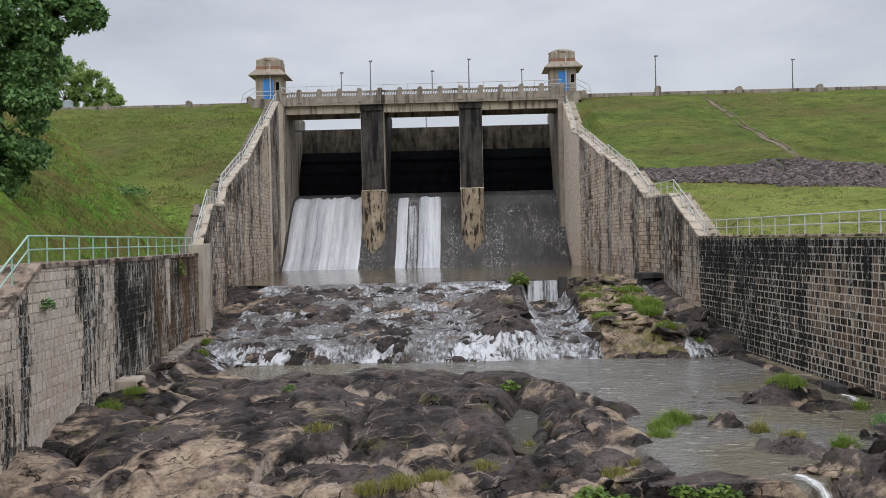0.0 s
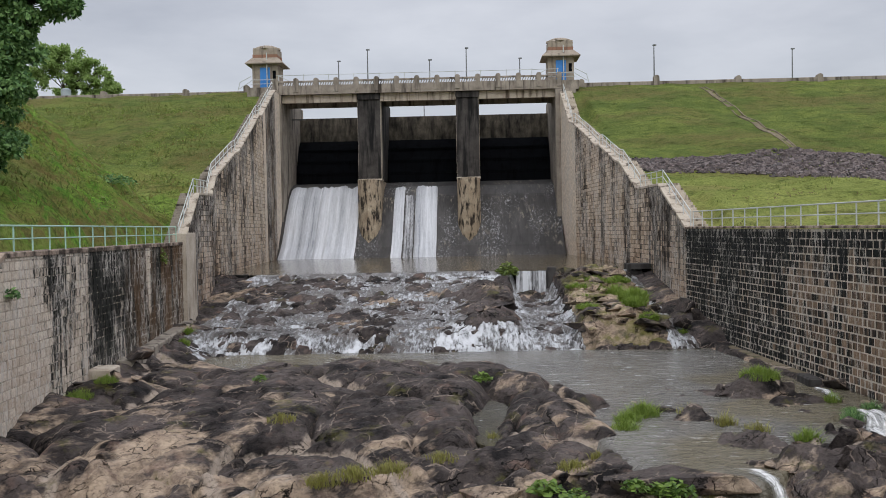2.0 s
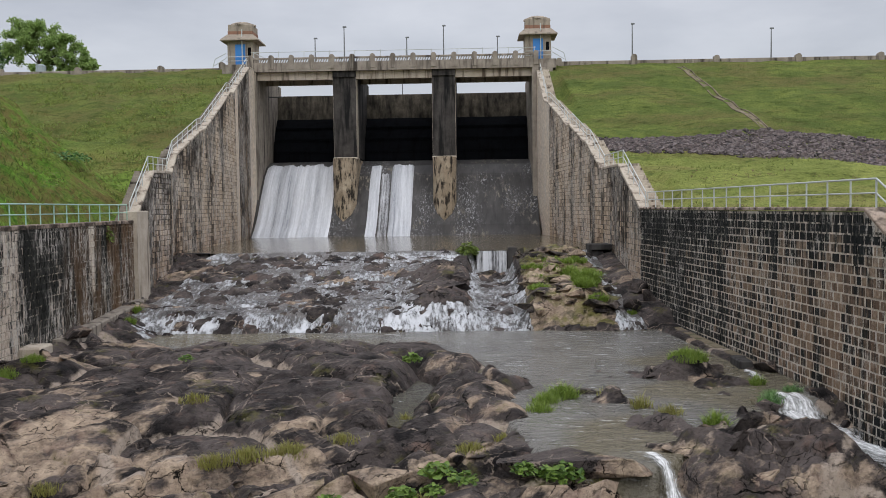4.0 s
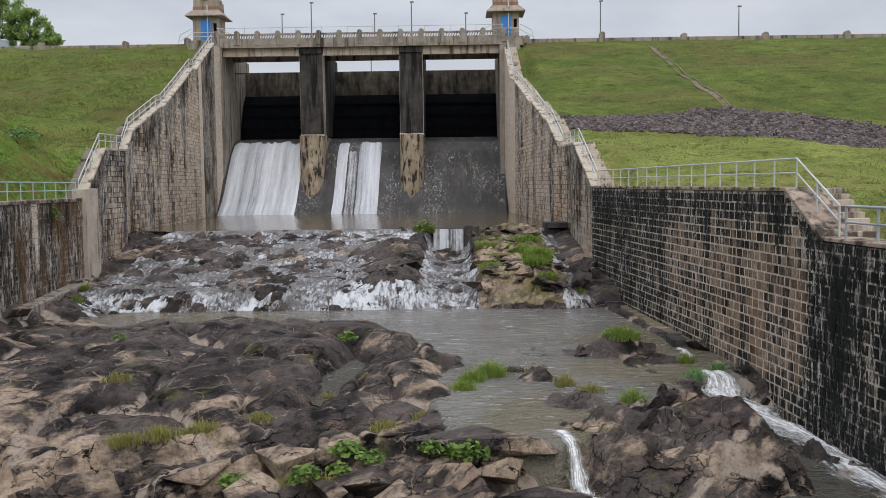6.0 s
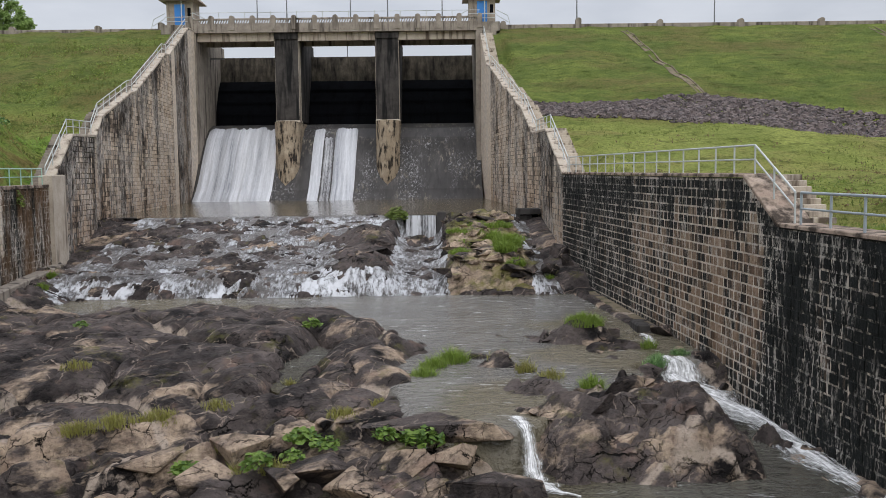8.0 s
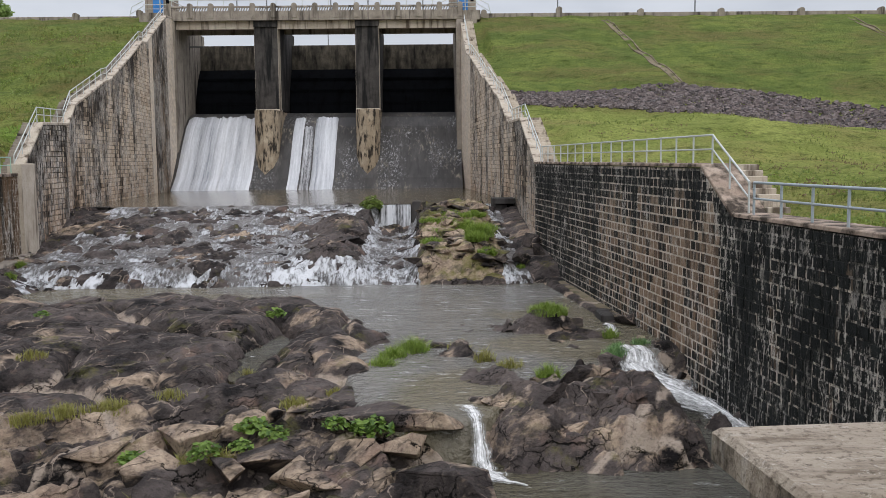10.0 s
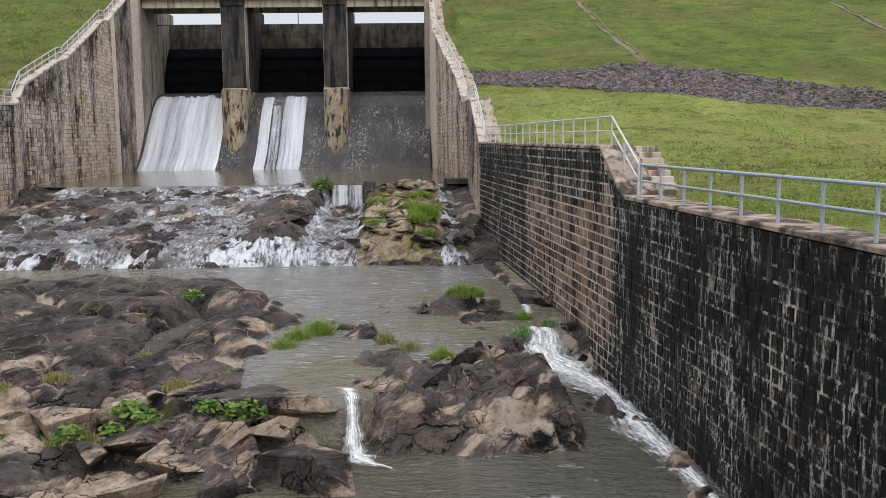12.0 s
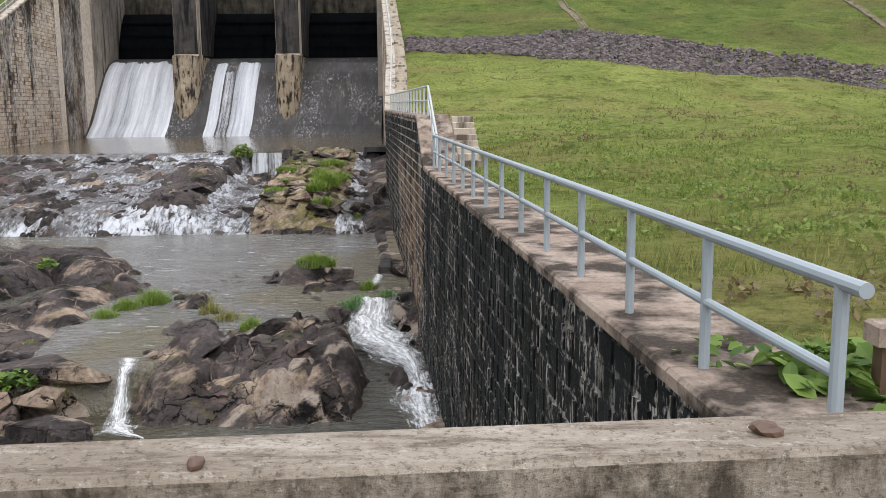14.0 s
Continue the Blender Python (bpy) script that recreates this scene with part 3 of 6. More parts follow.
POOL_UP, POOL_MID, POOL_LOW = 3.85, 0.2, -0.9
TOP_R = ((-20, 5.45), (28.7, 5.45), (31.3, 6.95), (59.2, 6.98), (66.8, 10.12), (74.5, 10.15), (80.6, 12.75), (82.2, 12.95), (89.4, 15.0), (91, 15.05), (96, 16.6), (104.4, 18.9), (106.6, 19.2), (113.6, 23.9))
TOP_L = ((-20, 5.2), (28.3, 5.2), (31.1, 6.6), (57, 6.62), (61.6, 9.9), (69.6, 10.15), (71.8, 11.7), (81.3, 14.3), (83.2, 14.6), (92.6, 18.0), (96.8, 19.6), (99, 19.8), (110.4, 24.3), (113.6, 24.4))


def top_r(y):
    return np.interp(y, *zip(*TOP_R))


def top_l(y):
    return np.interp(y, *zip(*TOP_L))


def dam_slope(y):
    return np.minimum(13.5 + (y - 89.5) / 2.38, 24.6)


def ground_right(x, y):
    d = x - right_face(y)
    z = np.interp(y, [-40, 0, 26, 31, 44, 57, 65, 72, 79, 89.5, 115.9, 121, 132, 160], [4.6, 5.2, 5.35, 5.6, 6.2, 6.9, 9.5, 10.2, 10.6, 13.5, 24.6, 24.6, 20, 12])
    z = z - sstep(27, 50, x) * 0.09 * np.clip(x - 27, 0, 40) * sstep(50, 60, y) * sstep(92, 80, y)
    z = z + fbm(x * 0.13, y * 0.13, 3) * 0.8 * sstep(1, 8, d) * sstep(112, 100, y) + fbm(x * 0.6, y * 0.6, 5) * 0.3 * sstep(1.2, 3, d)
    # it lies against the wall a little below its coping
    return np.where(d < 2.5, np.minimum(z, top_r(y) - 0.12), z)


def ground_left(x, y):
    d = left_face(y) - 0.9 - x
    dam = np.interp(y, [-40, 57, 66, 76, 115.5, 121, 132, 160], [6.2, 6.3, 8.0, 8.6, 24.7, 24.7, 20, 12])
    hill = 6.4 + 0.86 * np.clip(d - 0.5, 0, None)
    hill = np.where(hill > 15, 15 + 7 * (1 - np.exp(-(hill - 15) / 7)), hill) - 0.0
    hill = hill * sstep(84, 64, y) + 6.2 * (1 - sstep(84, 64, y))
    z = np.maximum(dam, hill)
    z = z + fbm(x * 0.16, y * 0.16, 31) * 1.9 * sstep(2, 8, d) * sstep(112, 100, y) + (0.8 * fbm(x * 0.7, y * 0.7, 33) + 0.4 * fbm(x * 1.7, y * 1.5, 37, 3)) * sstep(0.8, 3, d) * (1 - 0.6 * sstep(74, 88, y))
    return np.where(d < 1.6, np.minimum(z, top_l(y) - 0.12), z)


def spread(near, far, first, growth):
    out, s = [near], first
    while abs(out[-1] - near) < abs(far - near):
        out.append(out[-1] + math.copysign(s, far - near))
        s *= growth
    return np.array(out)


def build_ground():
    off = spread(0.0, 1800.0, 0.35, 1.045)
    rows = np.concatenate([-spread(10.0, 2500.0, 2.0, 1.2)[::-1], np.arange(-9, 122, 0.55), spread(122.5, 2500.0, 1.5, 1.2)])
    xs, zs = [], []
    for y in rows:
        yc = np.full(off.shape, min(max(y, -30), 160))
        xl, xr = float(left_face(min(max(y, -30), 128))), float(right_face(min(max(y, -30), 128)))
        lx, rx = (xl - 0.8 - off)[::-1], xr + 0.8 + off
        mid = np.linspace(xl - 0.4, xr + 0.4, 6)
        floor = np.full(6, 2.0 if 72 < y < 118 else (-3.5 if y <= 72 else 12.0))
        xs.append(np.concatenate([lx, mid, rx]))
        zs.append(np.concatenate([ground_left(lx, yc), floor, ground_right(rx, yc)]))
    xs, zs = np.array(xs), np.array(zs)
    verts, faces = sheet(xs, np.repeat(rows[:, None], xs.shape[1], 1), zs)
    tagged(new("ground", grid_mesh("ground", verts, faces, M_GRASS)), "grassy banks and turfed earth dam slopes", "ground", kind="structure")


build_ground()


# ---- riverbed ----
def rock_back(x):
    """Where the pool meets the rocks between the two lower falls."""
    return np.clip(25.2 + (x - 9.5), 25.2, 30.2)


def bed(x, y):
    """The rock of the riverbed."""
    z = np.interp(y, [0, 18, 23, 25.4, 28, 40, 50], [-1.9, -1.7, -1.5, -0.9, -0.25, -0.45, -0.7])
    # the great dark slab
    edge = np.interp(y, [16, 19, 22, 26, 32, 37, 41, 46, 48], [3.0, 5.5, 8.3, 7.4, 6.4, 6.6, 5.2, 1.5, -2]) + fbm(y * 0.5, y * 0 + 3, 51) * 1.2
    slab = np.interp(y, [12, 17, 20, 23, 26, 31, 37, 42, 45.5, 47.6], [-1.8, -1.45, -1.1, -0.65, -0.1, 0.3, 0.58, 0.64, 0.35, -0.8])
    slab = slab + np.interp(x, [-16, -11, -4, 4], [0.25, 0.0, 0.1, 0.1])
    side = sstep(edge + 0.9, edge - 0.9, x)
    z = z + (np.maximum(slab, z) - z) * side
    # a cleft with a puddle in it
    cleft = np.exp(-((x - np.interp(y, [29, 38], [2.0, 2.6])) / 0.55) ** 2) * sstep(28, 31, y) * sstep(40, 37, y)
    z = z - 1.0 * cleft
    # rocks between the two lower falls
    rr = np.minimum(np.interp(y, [22.4, 23.4, 24.6, 26.5], [-1.8, -1.1, -0.15, 0.35]), np.interp(y - rock_back(x), [-3.0, -1.0, 0.0, 1.2], [0.35, 0.28, 0.12, -0.35]))
    m = sstep(9.4, 10.8, x + 0.15 * (y - 27)) * sstep(16.6, 14.6, x + 0.22 * (y - 27))
    z = np.where(y < 34, z + (np.maximum(rr, z) - z) * m, z)
    # grassy islet
    z = z + 1.15 * np.exp(-((x - 12.9) / 1.9) ** 2 - ((y - 37.5) / 1.1) ** 2)
    # shallow sill of the channel and the chute beside the wall
    sill = sstep(6.0, 8.0, x) * sstep(23.8, 25.0, y) * sstep(41, 38, y)
    z = z + (np.maximum(z, -0.02) - z) * sill
    gap = sstep(8.6, 9.3, x) * sstep(10.7, 10.1, x) * sstep(27.0, 25.5, y)
    z = z - gap * 0.45
    xr = right_face(y)
    wide = np.interp(y, [26, 29.5, 30.5, 32.5], [1.9, 2.1, 3.0, 3.2])
    chute = sstep(wide + 0.6, wide - 0.2, xr - x) * sstep(33.7, 33.0, y)
    drop = np.interp(y, [20, 29.0, 30.4, 31.7, 32.7, 33.7], [-1.7, -1.6, -1.3, -0.95, -0.15, 0.0])
    z = z + (drop - z) * chute
    # the cascade
    up = sstep(49.8, 51.8, y)
    step = np.interp(y, [50, 51.6, 53.0, 56.5, 60, 63, 66, 69, 70.5, 73], [-0.8, 0.25, 1.25, 1.65, 2.0, 2.65, 3.1, 3.65, 3.55, 2.6])
    run = np.interp(y, [50, 52, 55, 62, 69.1, 69.6, 73], [-0.8, 0.15, 0.95, 1.65, 2.1, 2.4, 2.6])
    wide = sstep(4.2, 4.9, x) * sstep(7.9, 7.3, x)
    casc = step + (run - step) * wide
    hump = 0.75 * np.exp(-((x - 2.7) / 1.6) ** 2) * sstep(52.5, 54, y) * sstep(67, 62, y)
    isle = 0.55 * sstep(7.6, 8.6, x) * sstep(13.2, 11.8, x) * sstep(51.5, 54, y) * sstep(69.8, 67.5, y)
    burn = -0.35 * np.exp(-((x - 13.7) / 0.7) ** 2) * sstep(51, 53, y)
    z = z + (casc + hump + isle + burn - z) * up
    # ledges at the feet of the walls
    dl = x - left_face(y)
    foot = np.interp(y, [10, 27, 35, 42, 55, 60, 70], [-0.9, -0.2, 0.5, 0.75, 1.5, 1.9, 2.6])
    z = np.maximum(z, foot - 0.55 * np.clip(dl - 0.7, 0, 20))
    ledge = np.interp(y, [37, 39, 50, 58], [-0.9, 0.3, 0.38, 1.1])
    return np.maximum(z, ledge - 1.5 * np.clip(xr - x - 0.9, 0, 20))


def relief(x, y):
    """Unevenness of the rock and how near a point lies to a groove (0 to 1)."""
    u, v = x * 0.76 + y * 0.65, -x * 0.65 + y * 0.76
    dome, groove = facets(u / 1.5, v, 3.7, 3, 1.3)
    knob, groove2 = facets(u / 1.6, v, 1.5, 23, 1.2)
    big, crack = facets(x + 0.35 * y, y, 2.2, 3, 1.5)
    small, crack2 = facets(x - 0.2 * y, y * 1.25, 0.85, 9, 1.3)
    slabby = sstep(25, 29, y) * sstep(9, 6, x) * sstep(50, 48, y)
    fast = sstep(50, 52, y)
    # worn domes of the slab
    worn = 0.42 * dome + 0.55 * (1 - np.exp(-groove / 0.16)) - 0.42 + 0.2 * knob + 0.1 * (1 - np.exp(-groove2 / 0.1)) - 0.06
    # open crevices along some of the grooves
    some = sstep(-0.14, 0.04, fbm(x * 0.3, y * 0.3, 201, 3))
    split = 1 - some
    worn = worn - 0.5 * split * np.exp(-groove / 0.035) - 0.3 * (1 - split) * np.exp(-groove2 / 0.06) * sstep(-0.05, 0.1, fbm(x * 0.5, y * 0.5, 217, 3))
    # broken blocks elsewhere
    broken = sstep(9, 10.5, x) * sstep(34, 32, y)
    amp, amp2 = 0.5 - 0.28 * fast, 0.16 + 0.12 * fast
    block = amp * big - (0.4 - 0.24 * fast) * np.exp(-crack / 0.04) + amp2 * small - (0.2 - 0.14 * fast) * np.exp(-crack2 / 0.07)
    block = block + broken * (0.16 * small + 0.1 * big)
    # tilted strata: a steep scarp, then a long back slope
    s = (y - 0.55 * x + 1.6 * fbm(x * 0.25, y * 0.25, 41, 3)) / 2.6
    f = s % 1.0
    saw = np.where(f < 0.16, f / 0.16, 1 - (f - 0.16) / 0.84)
    block = block + 0.55 * (saw - 0.5) * sstep(33, 27, y) * sstep(7, 2, x) * sstep(15, 20, y)
    d = block + (worn - block) * slabby
    d = d + 0.26 * fbm(x * 0.45, y * 0.45, 61, 5) + 0.10 * fbm(x * 2.4, y * 2.4, 71, 4)
    vein = np.maximum(1.25 * np.exp(-groove / 0.075) * some, 0.8 * np.exp(-groove2 / 0.05) * sstep(0.05, 0.2, fbm(x * 0.4, y * 0.4, 207, 3)))
    # the wall feet are trodden flat
    flat = sstep(1.9, 1.0, right_face(y) - x) * sstep(37, 39, y)
    return d * (1 - 0.85 * flat), vein * (1 - fast)


def rough_bed(x, y):
    return bed(x, y) + relief(x, y)[0]


def build_bed():
    rows = np.concatenate([np.arange(-58.0, 3, 2.0), np.arange(3.0, 20, 0.3), np.arange(20.0, 48, 0.115), np.arange(48.0, 73.5, 0.16)])
    u = np.linspace(0, 1, 300)
    y = np.repeat(rows[:, None], 300, 1)
    x = left_face(y) - 0.15 + (right_face(y) - left_face(y) + 0.3) * u[None, :]
    d, vein = relief(x, y)
    verts, faces = sheet(x, y, bed(x, y) + d)
    me = grid_mesh("riverbed", verts, faces, M_ROCK)
    me.attributes.new("vein", "FLOAT", "POINT").data.foreach_set("value", vein.reshape(-1).astype(np.float32))
    # the islet below the weir is overgrown with lichen
    me.materials.append(M_ROCK_LICHEN)
    mid = verts[faces].mean(1)
    isle = (mid[:, 0] > 7.9) & (mid[:, 0] < 13.0) & (mid[:, 1] > 51.8) & (mid[:, 1] < 69.0)
    me.polygons.foreach_set("material_index", isle.astype(np.int32))
    tagged(new("riverbed", me), "dark weathered gneiss riverbed with pale seams", "rock", kind="structure")


build_bed()


# ---- water ----
def pool(name, z, y0, y1, step, material, label, x0=None, x1=None, wave=0.02):
    rows = np.arange(y0, y1 + step, step)
    cols = max(8, int(34 / step))
    y = np.repeat(rows[:, None], cols, 1)
    a = left_face(y) - 0.1 if x0 is None else np.full(y.shape, x0)
    b = right_face(y) + 0.1 if x1 is None else np.full(y.shape, x1)
    x = a + (b - a) * np.linspace(0, 1, cols)[None, :]
    verts, faces = sheet(x, y, z + wave * fbm(x * 0.9, y * 1.3, 81, 3))
    return tagged(new(name, grid_mesh(name, verts, faces, material)), label, "water", kind="structure")


pool("water_stilling_pool", POOL_UP, 69.85, 114.0, 0.8, M_POOL_UP, "murky brown stilling pool below the spillway")


def build_middle_pool():
    rows = np.arange(23.8, 51.8, 0.22)
    y = np.repeat(rows[:, None], 150, 1)
    x = left_face(y) + (right_face(y) + 0.1 - left_face(y)) * np.linspace(0, 1, 150)[None, :]
    shore = np.interp(y, [23, 26, 32, 37, 41, 44.5, 47], [7.6, 6.6, 5.6, 5.6, 3.8, -0.5, -20])
    wet = sstep(shore - 0.9, shore, x)
    back = rock_back(x)
    lip = sstep(back - 1.2, back - 0.3, y)
    chute = sstep(3.3, 2.5, right_face(y) - x) * sstep(33.3, 32.6, y)
    wet = wet * np.clip(lip, 0, 1) * (1 - chute)
    z = POOL_MID - 1.8 * (1 - wet) + 0.03 * fbm(x * 0.9, y * 1.3, 81, 3) + 0.05 * fbm(x * 1.6, y * 3.0, 83, 2) * sstep(44, 34, y)
    verts, faces = sheet(x, y, z)
    tagged(new("water_middle_pool", grid_mesh("water_middle_pool", verts, faces, M_POOL_MID)), "grey-green stirred pool between rock ledges", "water", kind="structure")
    # puddle in the cleft of the slab
    a = np.linspace(0, 2 * math.pi, 26, endpoint=False)
    px, py = 2.3 + 0.9 * np.cos(a) * (1 + 0.2 * np.sin(3 * a)), 33.8 + 4.0 * np.sin(a)
    g = Geo().prism(list(zip(px.tolist(), py.tolist())), -0.6, 0.06)
    thing("puddle", g, M_POOL_LOW, "still dark puddle in a cleft of the slab", "water", kind="stuff")


build_middle_pool()
pool("water_lower_pool", POOL_LOW, -58.0, 33.0, 0.5, M_POOL_LOW, "dark clear lower pool", wave=0.03)


def build_cascade():
    rows = np.arange(49.6, 70.2, 0.12)
    y = np.repeat(rows[:, None], 250, 1)
    x = left_face(y) + (right_face(y) - left_face(y)) * np.linspace(0, 1, 250)[None, :]
    soft = (bed(x, y) + bed(x - 0.5, y) + bed(x + 0.5, y) + bed(x, y + 0.4) + bed(x, y - 0.4)) / 5
    z = soft + 0.015 + 0.4 * (rough_bed(x, y) - bed(x, y)) + 0.12 * fbm(x * 0.5, y * 0.5, 91, 3) + 0.1 * fbm(x * 1.7, y * 1.2, 97, 4)
    brim = sstep(67.8, 69.6, y) * sstep(5.2, 4.4, x)
    z = z + (POOL_UP + 0.015 + 0.05 * fbm(x * 1.5, y * 1.5, 99, 3) - z) * brim
    wet = sstep(16, 14, np.abs(x + 0.5))
    z = z - 0.5 * sstep(7.8, 8.6, x) * sstep(12.9, 12.2, x) - 0.6 * (1 - wet) - 0.35 * np.exp(-((x - 2.7) / 1.2) ** 2) * sstep(53, 54.5, y) * sstep(64, 61, y)
    verts, faces = sheet(x, y, z)
    tagged(new("cascade_water", grid_mesh("cascade_water", verts, faces, M_CASCADE)), "white water running down over dark rocks", "water", kind="stuff")


build_cascade()


def ribbon(name, path, label, columns=22, bulge=0.05):
    """White water along a path of (x, y, z, half width), hugging the bed below it."""
    n = 14 * len(path)
    k = np.linspace(0, len(path) - 1, n)
    p = np.array([[np.interp(v, range(len(path)), [q[i] for q in path]) for i in range(4)] for v in k])
    for _ in range(3):
        p[1:-1] = (p[:-2] + 2 * p[1:-1] + p[2:]) / 4
    d = np.gradient(p[:, :2], axis=0)
    d /= np.linalg.norm(d, axis=1)[:, None] + 1e-9
    u = np.repeat(np.linspace(-1, 1, columns)[None, :], n, 0)
    # the tail thins out, and the sides are ragged
    p[:, 3] *= np.clip((n - 1 - np.arange(n)) / (0.22 * n), 0.12, 1) * (1 + 0.9 * fbm(k * 0.9, k * 0 + p[0, 0], 15, 3))
    off = u * p[:, 3:] + 0.12 * p[:, 3:] * np.sin(k * 2.1)[:, None]
    x, y = p[:, :1] - d[:, 1:] * off, p[:, 1:2] + d[:, :1] * off
    z = p[:, 2:3] + bulge * (1 - u ** 2) + 0.03 * fbm(x * 3, y * 3, 5, 3)
    run = np.concatenate([[0], np.cumsum(np.linalg.norm(np.diff(p[:, :3], axis=0), axis=1))])
    verts, faces = sheet(x, y, z)
    me = grid_mesh(name, verts, faces, M_FOAM)
    uv = np.stack([u, np.repeat(run[:, None], columns, 1)], -1).reshape(-1, 2)
    layer = me.uv_layers.new(name="flow")
    layer.data.foreach_set("uv", uv[faces.reshape(-1)].astype(np.float32).reshape(-1))
    return tagged(new(name, me), label, "water", kind="stuff")


FALL, RAPID = "small white waterfall splashing into the lower pool", "white rapid running along the stone wall"
ribbon("fall_water", [(9.55, 25.8, 0.25, 0.3), (9.7, 25.0, 0.24, 0.28), (9.8, 24.5, 0.14, 0.2), (9.82, 24.15, -0.3, 0.22), (9.84, 23.8, -0.68, 0.3), (9.95, 23.4, -0.84, 0.45), (10.2, 23.0, -0.87, 0.5), (10.9, 22.5, -0.88, 0.35)], FALL)
ribbon("fall_water", [(9.76, 24.6, 0.2, 0.12), (9.8, 24.2, -0.2, 0.15), (9.82, 23.85, -0.6, 0.2), (9.9, 23.45, -0.82, 0.35)], FALL, bulge=0.1)
ribbon("rapid_water", [(15.9, 38.4, 0.26, 0.25), (15.9, 37.6, 0.3, 0.4), (15.9, 36.8, 0.27, 0.35), (15.8, 35.8, 0.24, 0.2)], RAPID)
ribbon("rapid_water", [(15.7, 33.7, 0.24, 0.4), (15.8, 33.0, 0.16, 0.8), (15.9, 32.2, -0.25, 1.1), (16.05, 31.4, -0.5, 1.35), (16.35, 30.6, -0.64, 1.35), (16.9, 29.7, -0.72, 0.95), (17.35, 28.6, -0.8, 0.65), (17.6, 27.2, -0.84, 0.6), (17.75, 25.4, -0.86, 0.6), (17.9, 23.4, -0.87, 0.6), (18.1, 20.5, -0.88, 0.5), (18.3, 17.5, -0.88, 0.4)], RAPID, bulge=0.1)
ribbon("rapid_water", [(16.1, 33.5, 0.22, 0.5), (16.2, 32.9, 0.12, 0.7), (16.25, 32.1, -0.3, 0.9), (16.3, 31.3, -0.46, 1.2), (16.5, 30.5, -0.58, 1.2), (17.0, 29.6, -0.67, 0.8), (17.4, 28.4, -0.74, 0.5)], RAPID, bulge=0.14)
ribbon("rapid_water", [(15.6, 32.3, -0.2, 0.7), (15.8, 31.5, -0.42, 1.2), (16.2, 30.6, -0.54, 1.3), (16.9, 29.6, -0.64, 0.8), (17.45, 28.2, -0.74, 0.5), (17.7, 26.4, -0.78, 0.4)], RAPID, bulge=0.16)


# ---- walls ----
WALL_T = 1.0


def wall_body(name, face, side, top, y0, y1, bottom, material, label, thick=WALL_T):
    """The core of a wall behind its facing stones; side: +1 right, -1 left."""
    ys = sorted({y0, y1, *[y for y, _ in (TOP_R if side > 0 else TOP_L) if y0 < y < y1]})
    g = Geo()
    rings = []
    for y in ys:
        x, z = float(face(y)), float(top(y)) - 0.16
        rings.append([(x, y, bottom), (x + side * thick, y, bottom), (x + side * thick, y, z), (x, y, z)])
    if side > 0:
        rings = [list(reversed(r)) for r in rings]
    g.loft(rings)
    return thing(name, g, material, label, "wall", kind="structure")


def coping(parent, face, side, top, y0, y1, material, over=0.06, thick=0.18, wide=WALL_T):
    """Cast slabs along the top of a wall."""
    marks = sorted({y0, y1, *[y for y, _ in (TOP_R if side > 0 else TOP_L) if y0 < y < y1]})
    for a, b in zip(marks[:-1], marks[1:]):
        n = max(1, round((b - a) / 3.0))
        for i in range(n):
            ya, yb = a + (b - a) * i / n + 0.008, a + (b - a) * (i + 1) / n - 0.008
            rings = []
            for y in (ya, yb):
                x, z = float(face(y)) - side * over, float(top(y))
                w = side * (wide + 2 * over)
                c = 0.03
                rings.append([(x, y, z - thick), (x + w, y, z - thick), (x + w, y, z), (x + side * c, y, z), (x, y, z - c)])
            if side > 0:
                rings = [list(reversed(r)) for r in rings]
            part("coping_slab", Geo().loft(rings), material, parent)


def stones(face, side, top, y0, y1, bottom, course=0.34, length=0.5, seed=1, joint=0.016):
    """Facing stones of one stretch: lists of eight corners each."""
    rnd = random.Random(seed)
    out = []
    z = bottom
    while z < 25:
        y = y0 + rnd.uniform(-length, 0)
        while y < y1:
            w = length * rnd.uniform(0.75, 1.3)
            gap = joint * rnd.uniform(1.0, 1.9)
            ya, yb = max(y, y0) + gap, min(y + w, y1) - gap
            y += w
            if yb - ya < 0.12:
                continue
            t = float(min(top(ya), top(yb))) - 0.19
            za, zb = z + joint * rnd.uniform(0.45, 0.8), min(z + course - joint * rnd.uniform(0.45, 0.8), t)
            if zb - za < 0.08:
                continue
            p = rnd.uniform(0.012, 0.03)
            c = 0.018
            fa, fb = float(face(ya)), float(face(yb))
            quad = []
            for depth, e in ((-0.05, 0.0), (p, c)):
                quad += [(fa - side * depth, ya + e, za + e), (fb - side * depth, yb - e, za + e), (fb - side * depth, yb - e, zb - e), (fa - side * depth, ya + e, zb - e)]
            out.append(quad)
        z += course
    return out


STONE_FACES = [(4, 5, 6, 7), (0, 1, 5, 4), (1, 2, 6, 5), (2, 3, 7, 6), (3, 0, 4, 7)]


def lay(parent, quads, side, material, single=None):
    """Lays the stones: those in the stretch `single` of y as pieces, the rest as one mesh."""
    faces = STONE_FACES if side < 0 else [tuple(reversed(f)) for f in STONE_FACES]
    rest, count = Geo(), 0
    for q in quads:
        if single and single[0] < q[0][1] < single[1] and count < 300:
            g = Geo()
            g.add(q, faces)
            part("stone_block", g, material, parent)
            count += 1
        else:
            rest.add(q, faces)
    if rest.v:
        tagged(part("stone_facing", rest, material, parent), kind="stuff")


